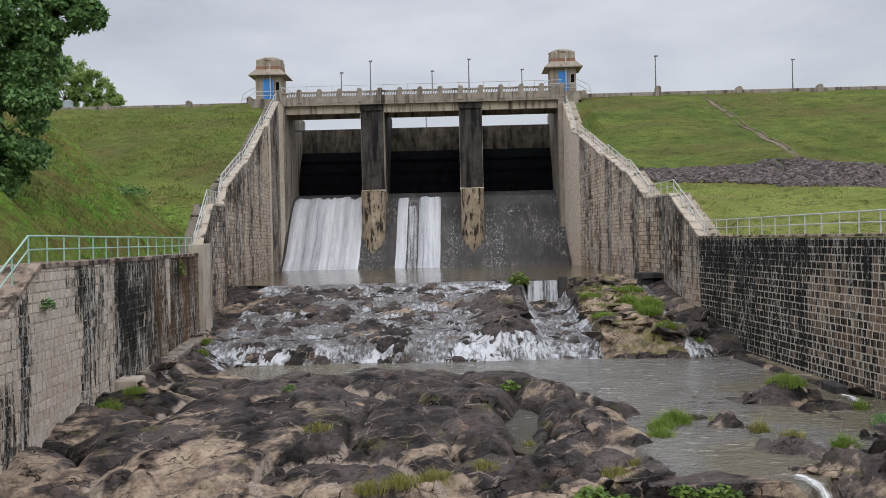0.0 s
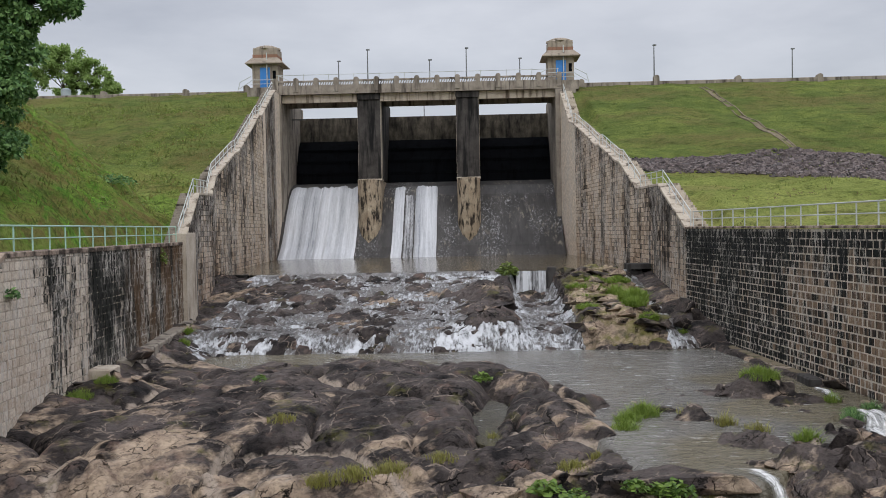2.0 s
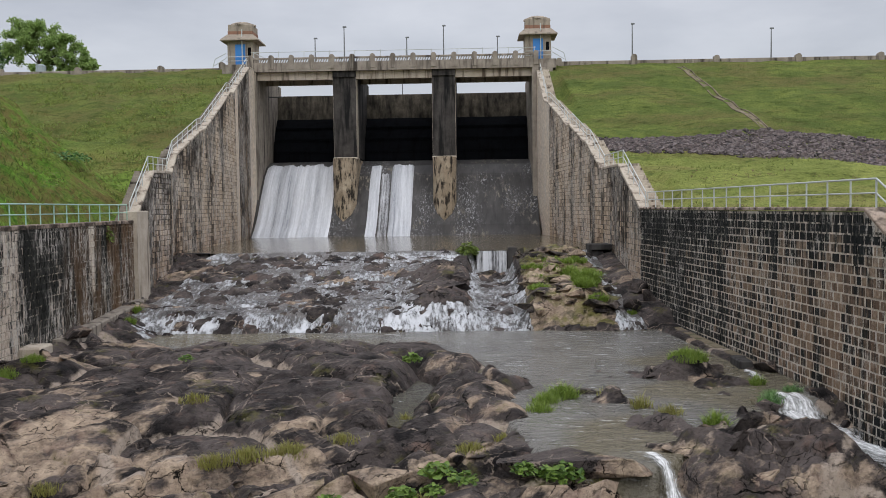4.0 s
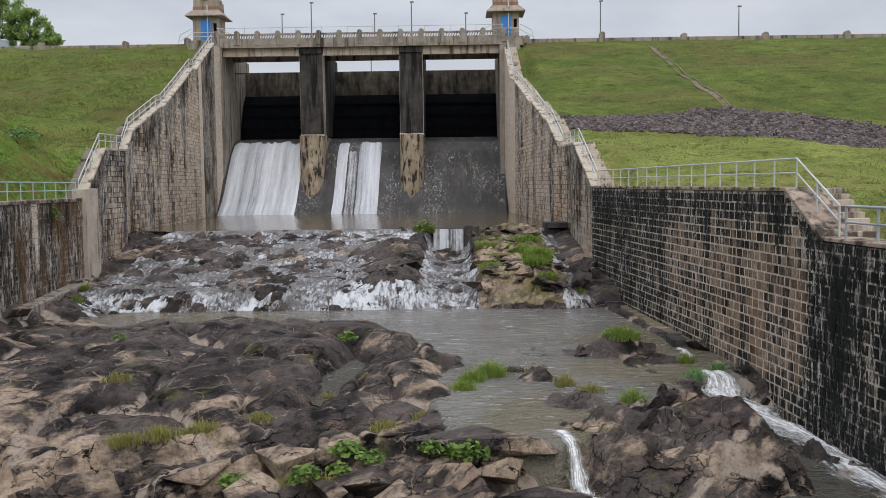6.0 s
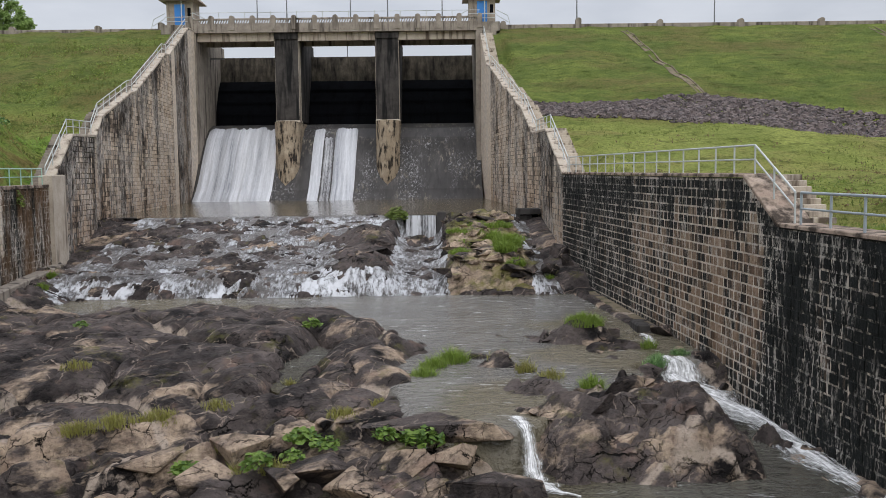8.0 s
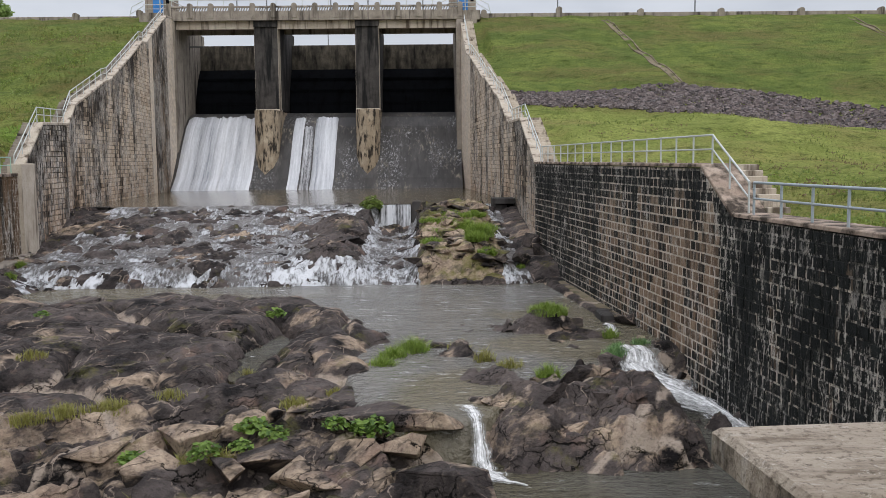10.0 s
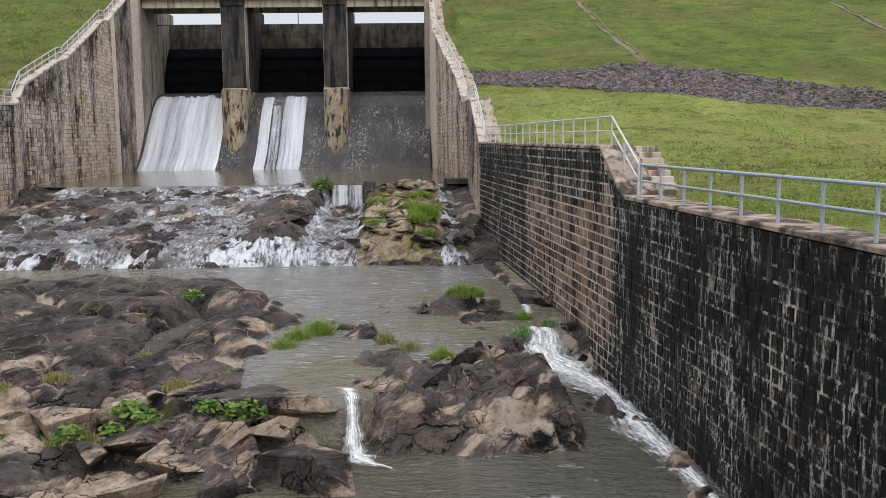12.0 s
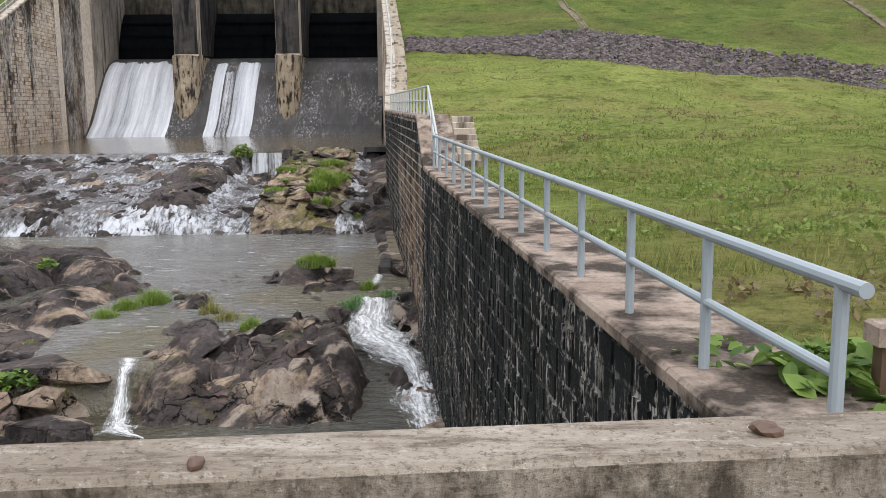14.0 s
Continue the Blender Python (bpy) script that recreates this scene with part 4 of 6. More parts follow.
def build_walls():
    r = wall_body("wall_right", right_face, 1, top_r, -18.0, 59.2, -2.5, M_MORTAR_R, "long stone-faced river wall streaked with black algae")
    coping(r, right_face, 1, top_r, 3.7, 59.2, M_COPING, thick=0.12)
    lay(r, stones(right_face, 1, top_r, 3.6, 59.2, -1.9, 0.345, 0.47, seed=2, joint=0.03), 1, M_BLOCK_R, (14.0, 21.6))
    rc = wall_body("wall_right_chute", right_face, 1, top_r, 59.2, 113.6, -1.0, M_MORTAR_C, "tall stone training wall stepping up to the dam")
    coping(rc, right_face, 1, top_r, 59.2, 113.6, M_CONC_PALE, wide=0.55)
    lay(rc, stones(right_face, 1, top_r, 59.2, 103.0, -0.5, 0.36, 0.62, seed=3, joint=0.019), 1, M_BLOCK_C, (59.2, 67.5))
    left = wall_body("wall_left", left_face, -1, top_l, -18.0, 57.0, -2.5, M_MORTAR_L, "pale stone-faced river wall with black water streaks")
    coping(left, left_face, -1, top_l, 3.6, 57.0, M_COPING)
    lay(left, stones(left_face, -1, top_l, 16.0, 57.0, -1.2, seed=4, joint=0.02), -1, M_BLOCK_L, (29.0, 36.6))
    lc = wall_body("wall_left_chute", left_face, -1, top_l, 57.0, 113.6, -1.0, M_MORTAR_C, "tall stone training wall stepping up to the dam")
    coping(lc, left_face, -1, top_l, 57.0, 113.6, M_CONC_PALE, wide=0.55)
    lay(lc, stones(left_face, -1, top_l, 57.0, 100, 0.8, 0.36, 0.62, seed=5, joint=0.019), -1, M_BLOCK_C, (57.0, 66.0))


build_walls()


def build_footings():
    for name, face, side, y0, y1, wide, za, zb, mat in (("footing_left", left_face, -1, 43.0, 56.8, 0.75, 1.15, 1.75, M_CONC), ("footing_right", right_face, 1, 39.4, 52.5, 0.5, 0.3, 0.42, M_DRAIN)):
        rings = []
        for t in np.linspace(0, 1, 9):
            y = y0 + (y1 - y0) * t
            x, z = float(face(y)), za + (zb - za) * t
            rings.append([(x - side * wide, y, -0.5), (x + side * 0.1, y, -0.5), (x + side * 0.1, y, z), (x - side * (wide - 0.06), y, z), (x - side * wide, y, z - 0.06)])
        if side > 0:
            rings = [list(reversed(r)) for r in rings]
        thing(name, Geo().loft(rings), mat, "low concrete footing along the wall", "footing", kind="structure")
    x = float(left_face(57.6))
    thing("pilaster", Geo().box(x - 0.5, x + 0.35, 56.6, 58.6, 0.5, 7.2, bevel=0.05), M_CONC_PALE, "pale concrete pilaster at the wall corner", "pilaster", kind="structure")
    x = float(left_face(40.0))
    thing("footing_block", Geo().box(x - 0.1, x + 0.95, 39.2, 40.6, -0.2, 1.35, 0.05, 0.08), M_CONC_PALE, "lime-streaked concrete block at the wall foot", "block")


build_footings()


def build_chute_heads():
    """The rendered stretches of the training walls nearest the gates."""
    for name, face, side, top, y0 in (("chute_head_right", right_face, 1, top_r, 103.0), ("chute_head_left", left_face, -1, top_l, 100.0)):
        rings = []
        for y in np.linspace(y0, 113.2, 7):
            x, z = float(face(y)), float(top(y)) - 0.2
            rings.append([(x - side * 0.03, y, 0.5), (x + side * 0.1, y, 0.5), (x + side * 0.1, y, z), (x - side * 0.03, y, z)])
        if side > 0:
            rings = [list(reversed(r)) for r in rings]
        thing(name, Geo().loft(rings), M_CHUTE_HEAD, "lime-streaked rendered face of the training wall", "wall", kind="structure")


build_chute_heads()


# ---- spillway ----
BAYS = ((-21.7, -12.3), (-9.5, -0.1), (2.7, 12.1))
OGEE = ((107.0, 3.0), (108.4, 4.1), (110.0, 5.1), (112.0, 7.0), (114.0, 9.3), (116.0, 11.3), (118.0, 12.6), (120.5, 13.3), (124.0, 13.35), (127.0, 12.8))


def ogee(y):
    return np.interp(y, *zip(*OGEE))


def build_spillway():
    ys = np.linspace(107, 127, 60)
    rings = [[(-22.2, y, 1.0), (12.6, y, 1.0), (12.6, y, float(ogee(y))), (-22.2, y, float(ogee(y)))] for y in ys]
    thing("spillway", Geo().loft([list(reversed(r)) for r in rings]), M_SPILLWAY, "dark wet concrete ogee spillway face", "spillway", kind="structure")
    for xa, xb in ((-24.4, -21.7), (12.1, 14.6)):
        g = Geo().box(xa, xb, 113.2, 128.0, 1.0, 24.0)
        thing("wall_abutment", g, M_CONC, "stained concrete abutment beside the gates", "wall", kind="structure")
    for xc in (-10.9, 1.3):
        p = base("spillway_pier", (xc, 113.8, 6.0), "soot-black concrete pier with a pale lower part", "pier", "spillway piers")
        part("shaft", Geo().box(xc - 1.4, xc + 1.4, 113.8, 128.0, 13.5, 24.0), M_PIER, p)
        for s in (-1, 1):
            part("side_face", Geo().box(min(xc + s * 1.4, xc + s * 1.43), max(xc + s * 1.4, xc + s * 1.43), 113.85, 115.6, 13.5, 23.3), M_CONC_PALE, p)
        part("ledge", Geo().box(xc - 1.48, xc + 1.48, 113.7, 116.0, 13.28, 13.5, bevel=0.05), M_CONC_PALE, p)
        plan = [(xc - 1.4, 128), (xc - 1.4, 112.6), (xc - 0.9, 111.4), (xc, 110.5), (xc + 0.9, 111.4), (xc + 1.4, 112.6), (xc + 1.4, 128)]
        part("footing", Geo().prism(list(reversed(plan))[::-1], 3.0, 13.28), M_NOSE, p, "pale patched concrete nose")
        part("cap", Geo().box(xc - 1.43, xc + 1.43, 113.6, 121.0, 23.3, 24.05), M_PIER, p)
    for xa, xb in BAYS:
        thing("breast_wall", Geo().box(xa - 0.1, xb + 0.1, 125.6, 126.6, 19.1, 22.55, bevel=0.05), M_BREAST, "stained concrete breast wall above the gate", "wall", "breast walls", "structure")
        gate = base("radial_gate", ((xa + xb) / 2, 123.6, 13.4), "black steel radial gate, nearly shut, its colour deepened for shade", "gate", "spillway gates")
        zs = np.linspace(13.35, 19.3, 14)
        skin = Geo()
        for i in range(13):
            za, zb = zs[i], zs[i + 1]
            ya, yb = (122.2 + 3.0 * ((z - 13.35) / 6) ** 2 for z in (za, zb))
            skin.add([(xa, ya, za), (xb, ya, za), (xb, yb, zb), (xa, yb, zb), (xa, ya + 0.15, za), (xb, ya + 0.15, za), (xb, yb + 0.15, zb), (xa, yb + 0.15, zb)], [(0, 1, 2, 3), (7, 6, 5, 4)])
        # plate and girders take the bay's shade from their near-black colour
        part("skin_plate", skin, M_SHADE_BLACK, gate)
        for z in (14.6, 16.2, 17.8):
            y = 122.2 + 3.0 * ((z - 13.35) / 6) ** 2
            part("girder", Geo().box(xa + 0.1, xb - 0.1, y - 0.12, y + 0.02, z, z + 0.28), M_SHADE_BLACK, gate)
    part_rod = Geo().tube((-4.7, 126.4, 22.5), (-4.7, 126.4, 24.5), 0.06)
    thing("hoist_rod", part_rod, M_POLE, "thin steel hoist rod above the breast wall", "rod")
    thing("crane_arm", Geo().box(-21.7, -19.9, 120.0, 120.2, 21.7, 21.85), M_POLE, "short steel bracket on the abutment", "bracket")


build_spillway()


def water_fall(xa, xb, y_top, material, name, label, lift=0.14):
    ys = np.linspace(107.6, y_top, 46)
    xs = np.arange(xa, xb + 0.001, 0.09)
    y, x = np.repeat(ys[:, None], len(xs), 1), np.repeat(xs[None, :], len(ys), 0)
    ragged = y_top - 0.9 * vnoise(x * 1.3, x * 0, 12) - 0.3 * vnoise(x * 6, x * 0, 13)
    y = 107.6 + (ragged - 107.6) * (y - 107.6) / (y_top - 107.6)
    edge = sstep(0, 0.35, x - xa) * sstep(0, 0.35, xb - x)
    z = ogee(y) - 0.05 + lift * (0.4 + 1.0 * vnoise(x * 2.2, y * 0.1, 14) + 0.3 * vnoise(x * 9, y * 0.8, 15)) * edge
    z = np.maximum(z, POOL_UP - 0.05)
    verts, faces = sheet(x, y, z)
    return tagged(new(name, grid_mesh(name, verts, faces, material)), label, "water", kind="stuff")


water_fall(-21.6, -17.3, 118.4, M_FALL, "spill_water", "white sheet of water sliding down the spillway", 0.2)
water_fall(-17.6, -12.35, 118.6, M_FALL, "spill_water", "white sheet of water sliding down the spillway", 0.24)
water_fall(-8.2, -6.7, 118.4, M_FALL, "spill_water", "narrow white strand of water on the spillway", 0.2)
water_fall(-6.8, -5.4, 117.0, M_THIN_FALL, "spill_water", "thin broken film of water on the spillway", 0.1)
water_fall(-5.5, -2.6, 118.5, M_FALL, "spill_water", "white strand of water on the spillway", 0.22)


def build_bridge():
    b = base("spillway_bridge", (-4.8, 116.5, 24.0), "weathered concrete road bridge with pierced parapet", "bridge")
    part("deck", Geo().box(-22.6, 12.9, 113.3, 120.4, 24.05, 24.5), M_CONC, b)
    for xa, xb in BAYS:
        part("girder", Geo().box(xa - 0.3, xb + 0.3, 114.0, 114.5, 23.1, 24.05), M_CONC_PALE, b)
        part("girder", Geo().box(xa - 0.3, xb + 0.3, 118.8, 119.3, 23.1, 24.05), M_CONC, b)
    for yf in (113.3, 120.1):
        part("parapet_base", Geo().box(-22.6, 12.9, yf, yf + 0.25, 24.5, 25.15), M_CONC, b)
        part("parapet_top", Geo().box(-22.6, 12.9, yf - 0.03, yf + 0.28, 25.55, 25.75, bevel=0.03), M_CONC, b)
        n = 14
        for i in range(n + 1):
            x = -22.3 + 34.9 * i / n
            g = Geo().box(x - 0.3, x + 0.3, yf - 0.12, yf + 0.35, 24.35, 25.85)
            g.loft([[(x + 0.3 * math.cos(a), yf - 0.12 + dy, 25.85 + 0.22 * math.sin(a)) for a in np.linspace(0, math.pi, 9)] for dy in (0.47, 0.0)])
            part("parapet_post", g, M_CONC, b)
            if i < n:
                g = Geo()
                for j in range(6):
                    xx = x + 0.42 + j * 0.31
                    g.add([(xx, yf + 0.05, 25.15), (xx + 0.12, yf + 0.05, 25.15), (xx + 0.28, yf + 0.05, 25.56), (xx + 0.16, yf + 0.05, 25.56), (xx, yf + 0.2, 25.15), (xx + 0.12, yf + 0.2, 25.15), (xx + 0.28, yf + 0.2, 25.56), (xx + 0.16, yf + 0.2, 25.56)], [(0, 1, 2, 3), (7, 6, 5, 4), (1, 5, 6, 2), (4, 0, 3, 7)])
                part("lattice", g, M_CONC, b)
        if yf < 115:
            part("handrail", Geo().tube((-22.3, yf + 0.12, 26.45), (12.6, yf + 0.12, 26.45), 0.035), M_RAIL_PALE, b)
            for i in range(12):
                x = -22.0 + 34.4 * i / 11
                part("rail_post", Geo().tube((x, yf + 0.12, 25.7), (x, yf + 0.12, 26.55), 0.04), M_RAIL_PALE, b)
    for x, top in ((-15.3, 29.0), (-11.4, 30.2), (-3.5, 28.9), (1.25, 30.1), (8.1, 28.8)):
        street_lamp(x, 118.0 if top > 29.5 else 119.0, 24.5, top)


def street_lamp(x, y, z, top):
    lamp = base("street_lamp", (x, y, z), "thin grey steel lamp post", "lamp", "crest lamps")
    part("pole", Geo().tube((x, y, z), (x, y, top), 0.1, r2=0.06), M_POLE, lamp)
    part("head", Geo().box(x - 0.16, x + 0.3, y - 0.1, y + 0.1, top - 0.02, top + 0.16, bevel=0.05), M_POLE, lamp)


build_bridge()


def tower(xc):
    y0, z0 = 114.6, 24.5
    w = 1.6
    t = base("gate_tower", (xc, y0 + 1.6, z0), "small concrete control tower with a blue door", "tower", "control towers")
    part("tower_wall", Geo().box(xc - w, xc + w, y0, y0 + 3.2, z0, 28.6), M_TOWER, t)
    e = 0.75
    roof = Geo().loft([[(xc + a * (w + e), y0 + 1.6 + b * (1.6 + e), 28.1) for a, b in ((-1, -1), (1, -1), (1, 1), (-1, 1))],
                       [(xc + a * (w + e), y0 + 1.6 + b * (1.6 + e), 28.2) for a, b in ((-1, -1), (1, -1), (1, 1), (-1, 1))],
                       [(xc + a * w, y0 + 1.6 + b * 1.6, 28.95) for a, b in ((-1, -1), (1, -1), (1, 1), (-1, 1))]])
    part("eave", roof, M_TOWER, t)
    part("brick_band", Geo().box(xc - w + 0.05, xc + w - 0.05, y0 + 0.05, y0 + 3.15, 28.9, 29.35), M_BRICK, t)
    part("upper_wall", Geo().box(xc - w + 0.1, xc + w - 0.1, y0 + 0.1, y0 + 3.1, 29.3, 30.2, bevel=0.06), M_TOWER, t)
    cap = Geo().loft([[(xc + r * (w + 0.03) * math.cos(a), y0 + 1.6 + r * 1.63 * math.sin(a), z) for a in np.linspace(math.pi / 4, math.pi / 4 + 2 * math.pi, 8, endpoint=False)] for r, z in ((1.05, 30.15), (1.0, 30.35), (0.6, 30.6))])
    part("roof_cap", cap, M_TOWER, t)
    door = part("door", Geo().box(xc - 0.62, xc + 0.62, y0 - 0.05, y0 + 0.02, 25.1, 27.7), M_BLUE, t, "bright blue steel door")
    part("door_handle", Geo().box(xc + 0.35, xc + 0.45, y0 - 0.12, y0 - 0.05, 26.2, 26.4), M_POLE, door)
    part("pipe", Geo().tube((xc + 0.3, y0 - 0.3, 24.6), (xc + 0.3, y0 - 0.3, 29.5), 0.07), M_RAIL_PALE, t, "pale vertical pipe")
    for s in (-1, 1):
        if s > 0:
            # black panel painted for the shaded notch right of the door
            part("notch_shade", Geo().box(xc + s * 1.15 - 0.2, xc + s * 1.15 + 0.2, y0 - 0.03, y0 + 0.02, 26.3, 27.3), M_SHADE_BLACK, t)
        ladder = part("stair_rail", Geo().tube((xc + s * 1.7, y0 - 0.3, 26.6), (xc + s * 3.1, y0 - 0.3, 25.9), 0.045).tube((xc + s * 3.1, y0 - 0.3, 25.9), (xc + s * 3.4, y0 - 0.3, 24.8), 0.045).tube((xc + s * 1.7, y0 - 0.3, 26.0), (xc + s * 3.2, y0 - 0.3, 25.1), 0.045), M_RAIL_PALE, t)
    part("platform_rail", Geo().tube((xc - 1.7, y0 - 0.5, 26.1), (xc + 1.7, y0 - 0.5, 26.1), 0.045).tube((xc - 1.7, y0 - 0.5, 25.6), (xc + 1.7, y0 - 0.5, 25.6), 0.04), M_RAIL_PALE, t)
    part("platform", Geo().box(xc - 2.1, xc + 2.1, y0 - 0.9, y0 + 3.4, 24.0, 25.1), M_CONC, t)


tower(-23.9)
tower(12.95)


def build_crest():
    for xa, xb, name in ((-150, -26.2, "crest_wall_left"), (15.2, 190, "crest_wall_right")):
        wall = thing(name, Geo().box(xa, xb, 115.9, 116.25, 24.0, 25.05, bevel=0.05), M_CONC, "low stained concrete wall along the dam crest", "wall", kind="structure")
    x = 15.6
    posts = [-26.6, -34.4, -45.0, -55.0, -65.0, -75.0] + [15.6, 24.9, 35.0, 45.0, 55.0, 65.0, 75.0, 85.0]
    for px in posts:
        big = px in (-26.6, 24.9)
        g = Geo().box(px - 0.35, px + 0.35, 115.7, 116.4, 24.0, 25.2 if not big else 25.5)
        g.loft([[(px + 0.35 * math.cos(a), y, (25.2 if not big else 25.5) + 0.28 * math.sin(a)) for a in np.linspace(0, math.pi, 9)] for y in (116.4, 115.7)])
        thing("crest_post", g, M_CONC, "round-headed concrete post of the crest wall", "post", "crest posts")
    street_lamp(24.9, 117.2, 24.6, 29.7)
    street_lamp(42.1, 117.2, 24.6, 28.8)


build_crest()


# ---- weir ----
def build_weir():
    thing("weir_wall", Geo().box(4.9, 14.4, 69.3, 69.9, 1.0, 3.78, bevel=0.05), M_OGEE, "low dark concrete weir with water slipping over", "weir", kind="structure")
    thing("weir_wall", Geo().box(-18.0, -15.6, 70.0, 70.6, 1.5, 3.9, bevel=0.04), M_OGEE, "low dark concrete weir beside the wall", "weir", kind="structure")
    thing("weir_stub", Geo().box(7.3, 7.95, 69.0, 69.9, 1.2, 4.15, bevel=0.08), M_OGEE, "short dark concrete stub on the weir", "post")
    c = base("culvert", (14.3, 70.0, 2.0), "dark open concrete culvert at the wall foot", "culvert")
    part("roof", Geo().box(13.3, 15.0, 69.0, 71.0, 3.85, 4.25, bevel=0.04), M_OGEE, c)
    part("cheek", Geo().box(13.3, 13.5, 69.0, 71.0, 2.0, 3.85), M_OGEE, c)
    # black back plate stands in for the shade inside the culvert
    part("back", Geo().box(13.5, 15.0, 70.6, 71.0, 2.0, 3.85), M_SHADE_BLACK, c)
    for xa, xb in ((4.95, 7.25), (8.0, 13.2)):
        xs = np.arange(xa, xb, 0.07)
        zs = np.linspace(1.5, 3.86, 14)
        z, x = np.repeat(zs[:, None], len(xs), 1), np.repeat(xs[None, :], len(zs), 0)
        y = 69.22 - 0.12 * (1 - (z - 1.5) / 2.36) - 0.12 * vnoise(x * 5, z * 0.4, 3)
        verts, faces = sheet(x, y, z)
        tagged(new("weir_water", grid_mesh("weir_water", verts, faces, M_WEIR_FALL)), "thin curtain of water over the weir", "water", kind="stuff")


build_weir()


# ---- railings and stairs ----
def railing(name, points, material, label, spacing=1.73, height=0.95, r=0.03, mid=0.5, overrun=0.0):
    """A two-pipe railing along points (x, y, z)."""
    rail = base(name, points[0], label, "railing", "wall railings")
    pts = [Vector(p) for p in points]
    for a, b in zip(pts[:-1], pts[1:]):
        n = max(1, round((b - a).length / spacing))
        up = Vector((0, 0, height))
        first = a - (b - a).normalized() * (overrun if a == pts[0] else 0.0)
        part("top_rail", Geo().tube(first + up, b + up, r * 1.15, 10), material, rail)
        part("mid_rail", Geo().tube(a + up * mid, b + up * mid, r * 0.95, 10), material, rail)
        for i in range(n + (b == pts[-1])):
            p = a + (b - a) * (i / n)
            part("post", Geo().tube(p - Vector((0, 0, 0.05)), p + up, r * 1.1, 10), material, rail)
    return rail


def wall_line(face, side, top, ys, inset=0.35):
    return [(float(face(y)) + side * inset, y, float(top(y))) for y in ys]


railing("railing_right_low", wall_line(right_face, 1, top_r, (5.05, 27.7), 0.2), M_RAIL, "grey-blue pipe railing along the wall coping", 1.74, 0.95, 0.036, overrun=0.22)
railing("railing_right_stair", wall_line(right_face, 1, top_r, (28.4, 31.3, 58.8)), M_RAIL_PALE, "pale pipe railing along the upper wall")
railing("railing_right_chute", wall_line(right_face, 1, top_r, (59.3, 66.8, 74.5, 80.6, 82.2, 89.4, 91, 96, 104.4, 106.6, 113.0)), M_RAIL_PALE, "pale pipe railing climbing the training wall", 2.0)
railing("railing_left_wall", wall_line(left_face, -1, top_l, (20.0, 28.3, 31.1, 56.6)), M_RAIL_L, "pale green pipe railing along the wall coping", 1.74)
railing("railing_left_chute", wall_line(left_face, -1, top_l, (57.2, 61.6, 69.6, 71.8, 81.3, 83.2, 92.6, 96.8, 99, 110.4)), M_RAIL_PALE, "pale pipe railing climbing the training wall", 2.0)


def stairs(name, face, side, top, y0, y1, label, width=0.8, inset=0.62, material=None):
    """Steps beside a sloping wall top."""
    z0, z1 = float(top(y0)), float(top(y1))
    n = max(2, round((z1 - z0) / 0.185))
    flight = base(name, (float(face(y0)), y0, z0), label, "stairs", "wall stairs")
    for i in range(n):
        ya, yb = y0 + (y1 - y0) * i / n, y0 + (y1 - y0) * (i + 1) / n
        x = float(face(ya)) + side * inset
        xa, xb = sorted((x, x + side * width))
        z = z0 + (z1 - z0) * (i + 1) / n
        part("step", Geo().box(xa, xb, ya, yb + 0.25, z - 0.5, z - 0.04, bevel=0.02), material or M_CONC_PALE, flight)


stairs("stairs", right_face, 1, top_r, 28.7, 31.3, "short flight of pale concrete steps beside the wall", 0.7, 1.08)
for a, b in ((59.2, 66.8), (74.5, 80.6), (82.2, 89.4), (91, 96), (96, 104.4), (106.6, 113.6)):
    stairs("stairs", right_face, 1, top_r, a, b, "concrete steps climbing beside the training wall")
stairs("stairs", left_face, -1, top_l, 28.3, 31.1, "short flight of concrete steps beside the wall", 1.0, 1.08)
for a, b in ((57, 61.6), (69.6, 71.8), (71.8, 81.3), (83.2, 92.6), (92.6, 96.8), (99, 110.4)):
    stairs("stairs", left_face, -1, top_l, a, b, "dark concrete steps climbing beside the training wall", 0.6, 0.62, M_CONC)


# ---- bridge parapet beside the camera ----
def para_y(x):
    return 2.78 + 0.071 * (x - 15.1)


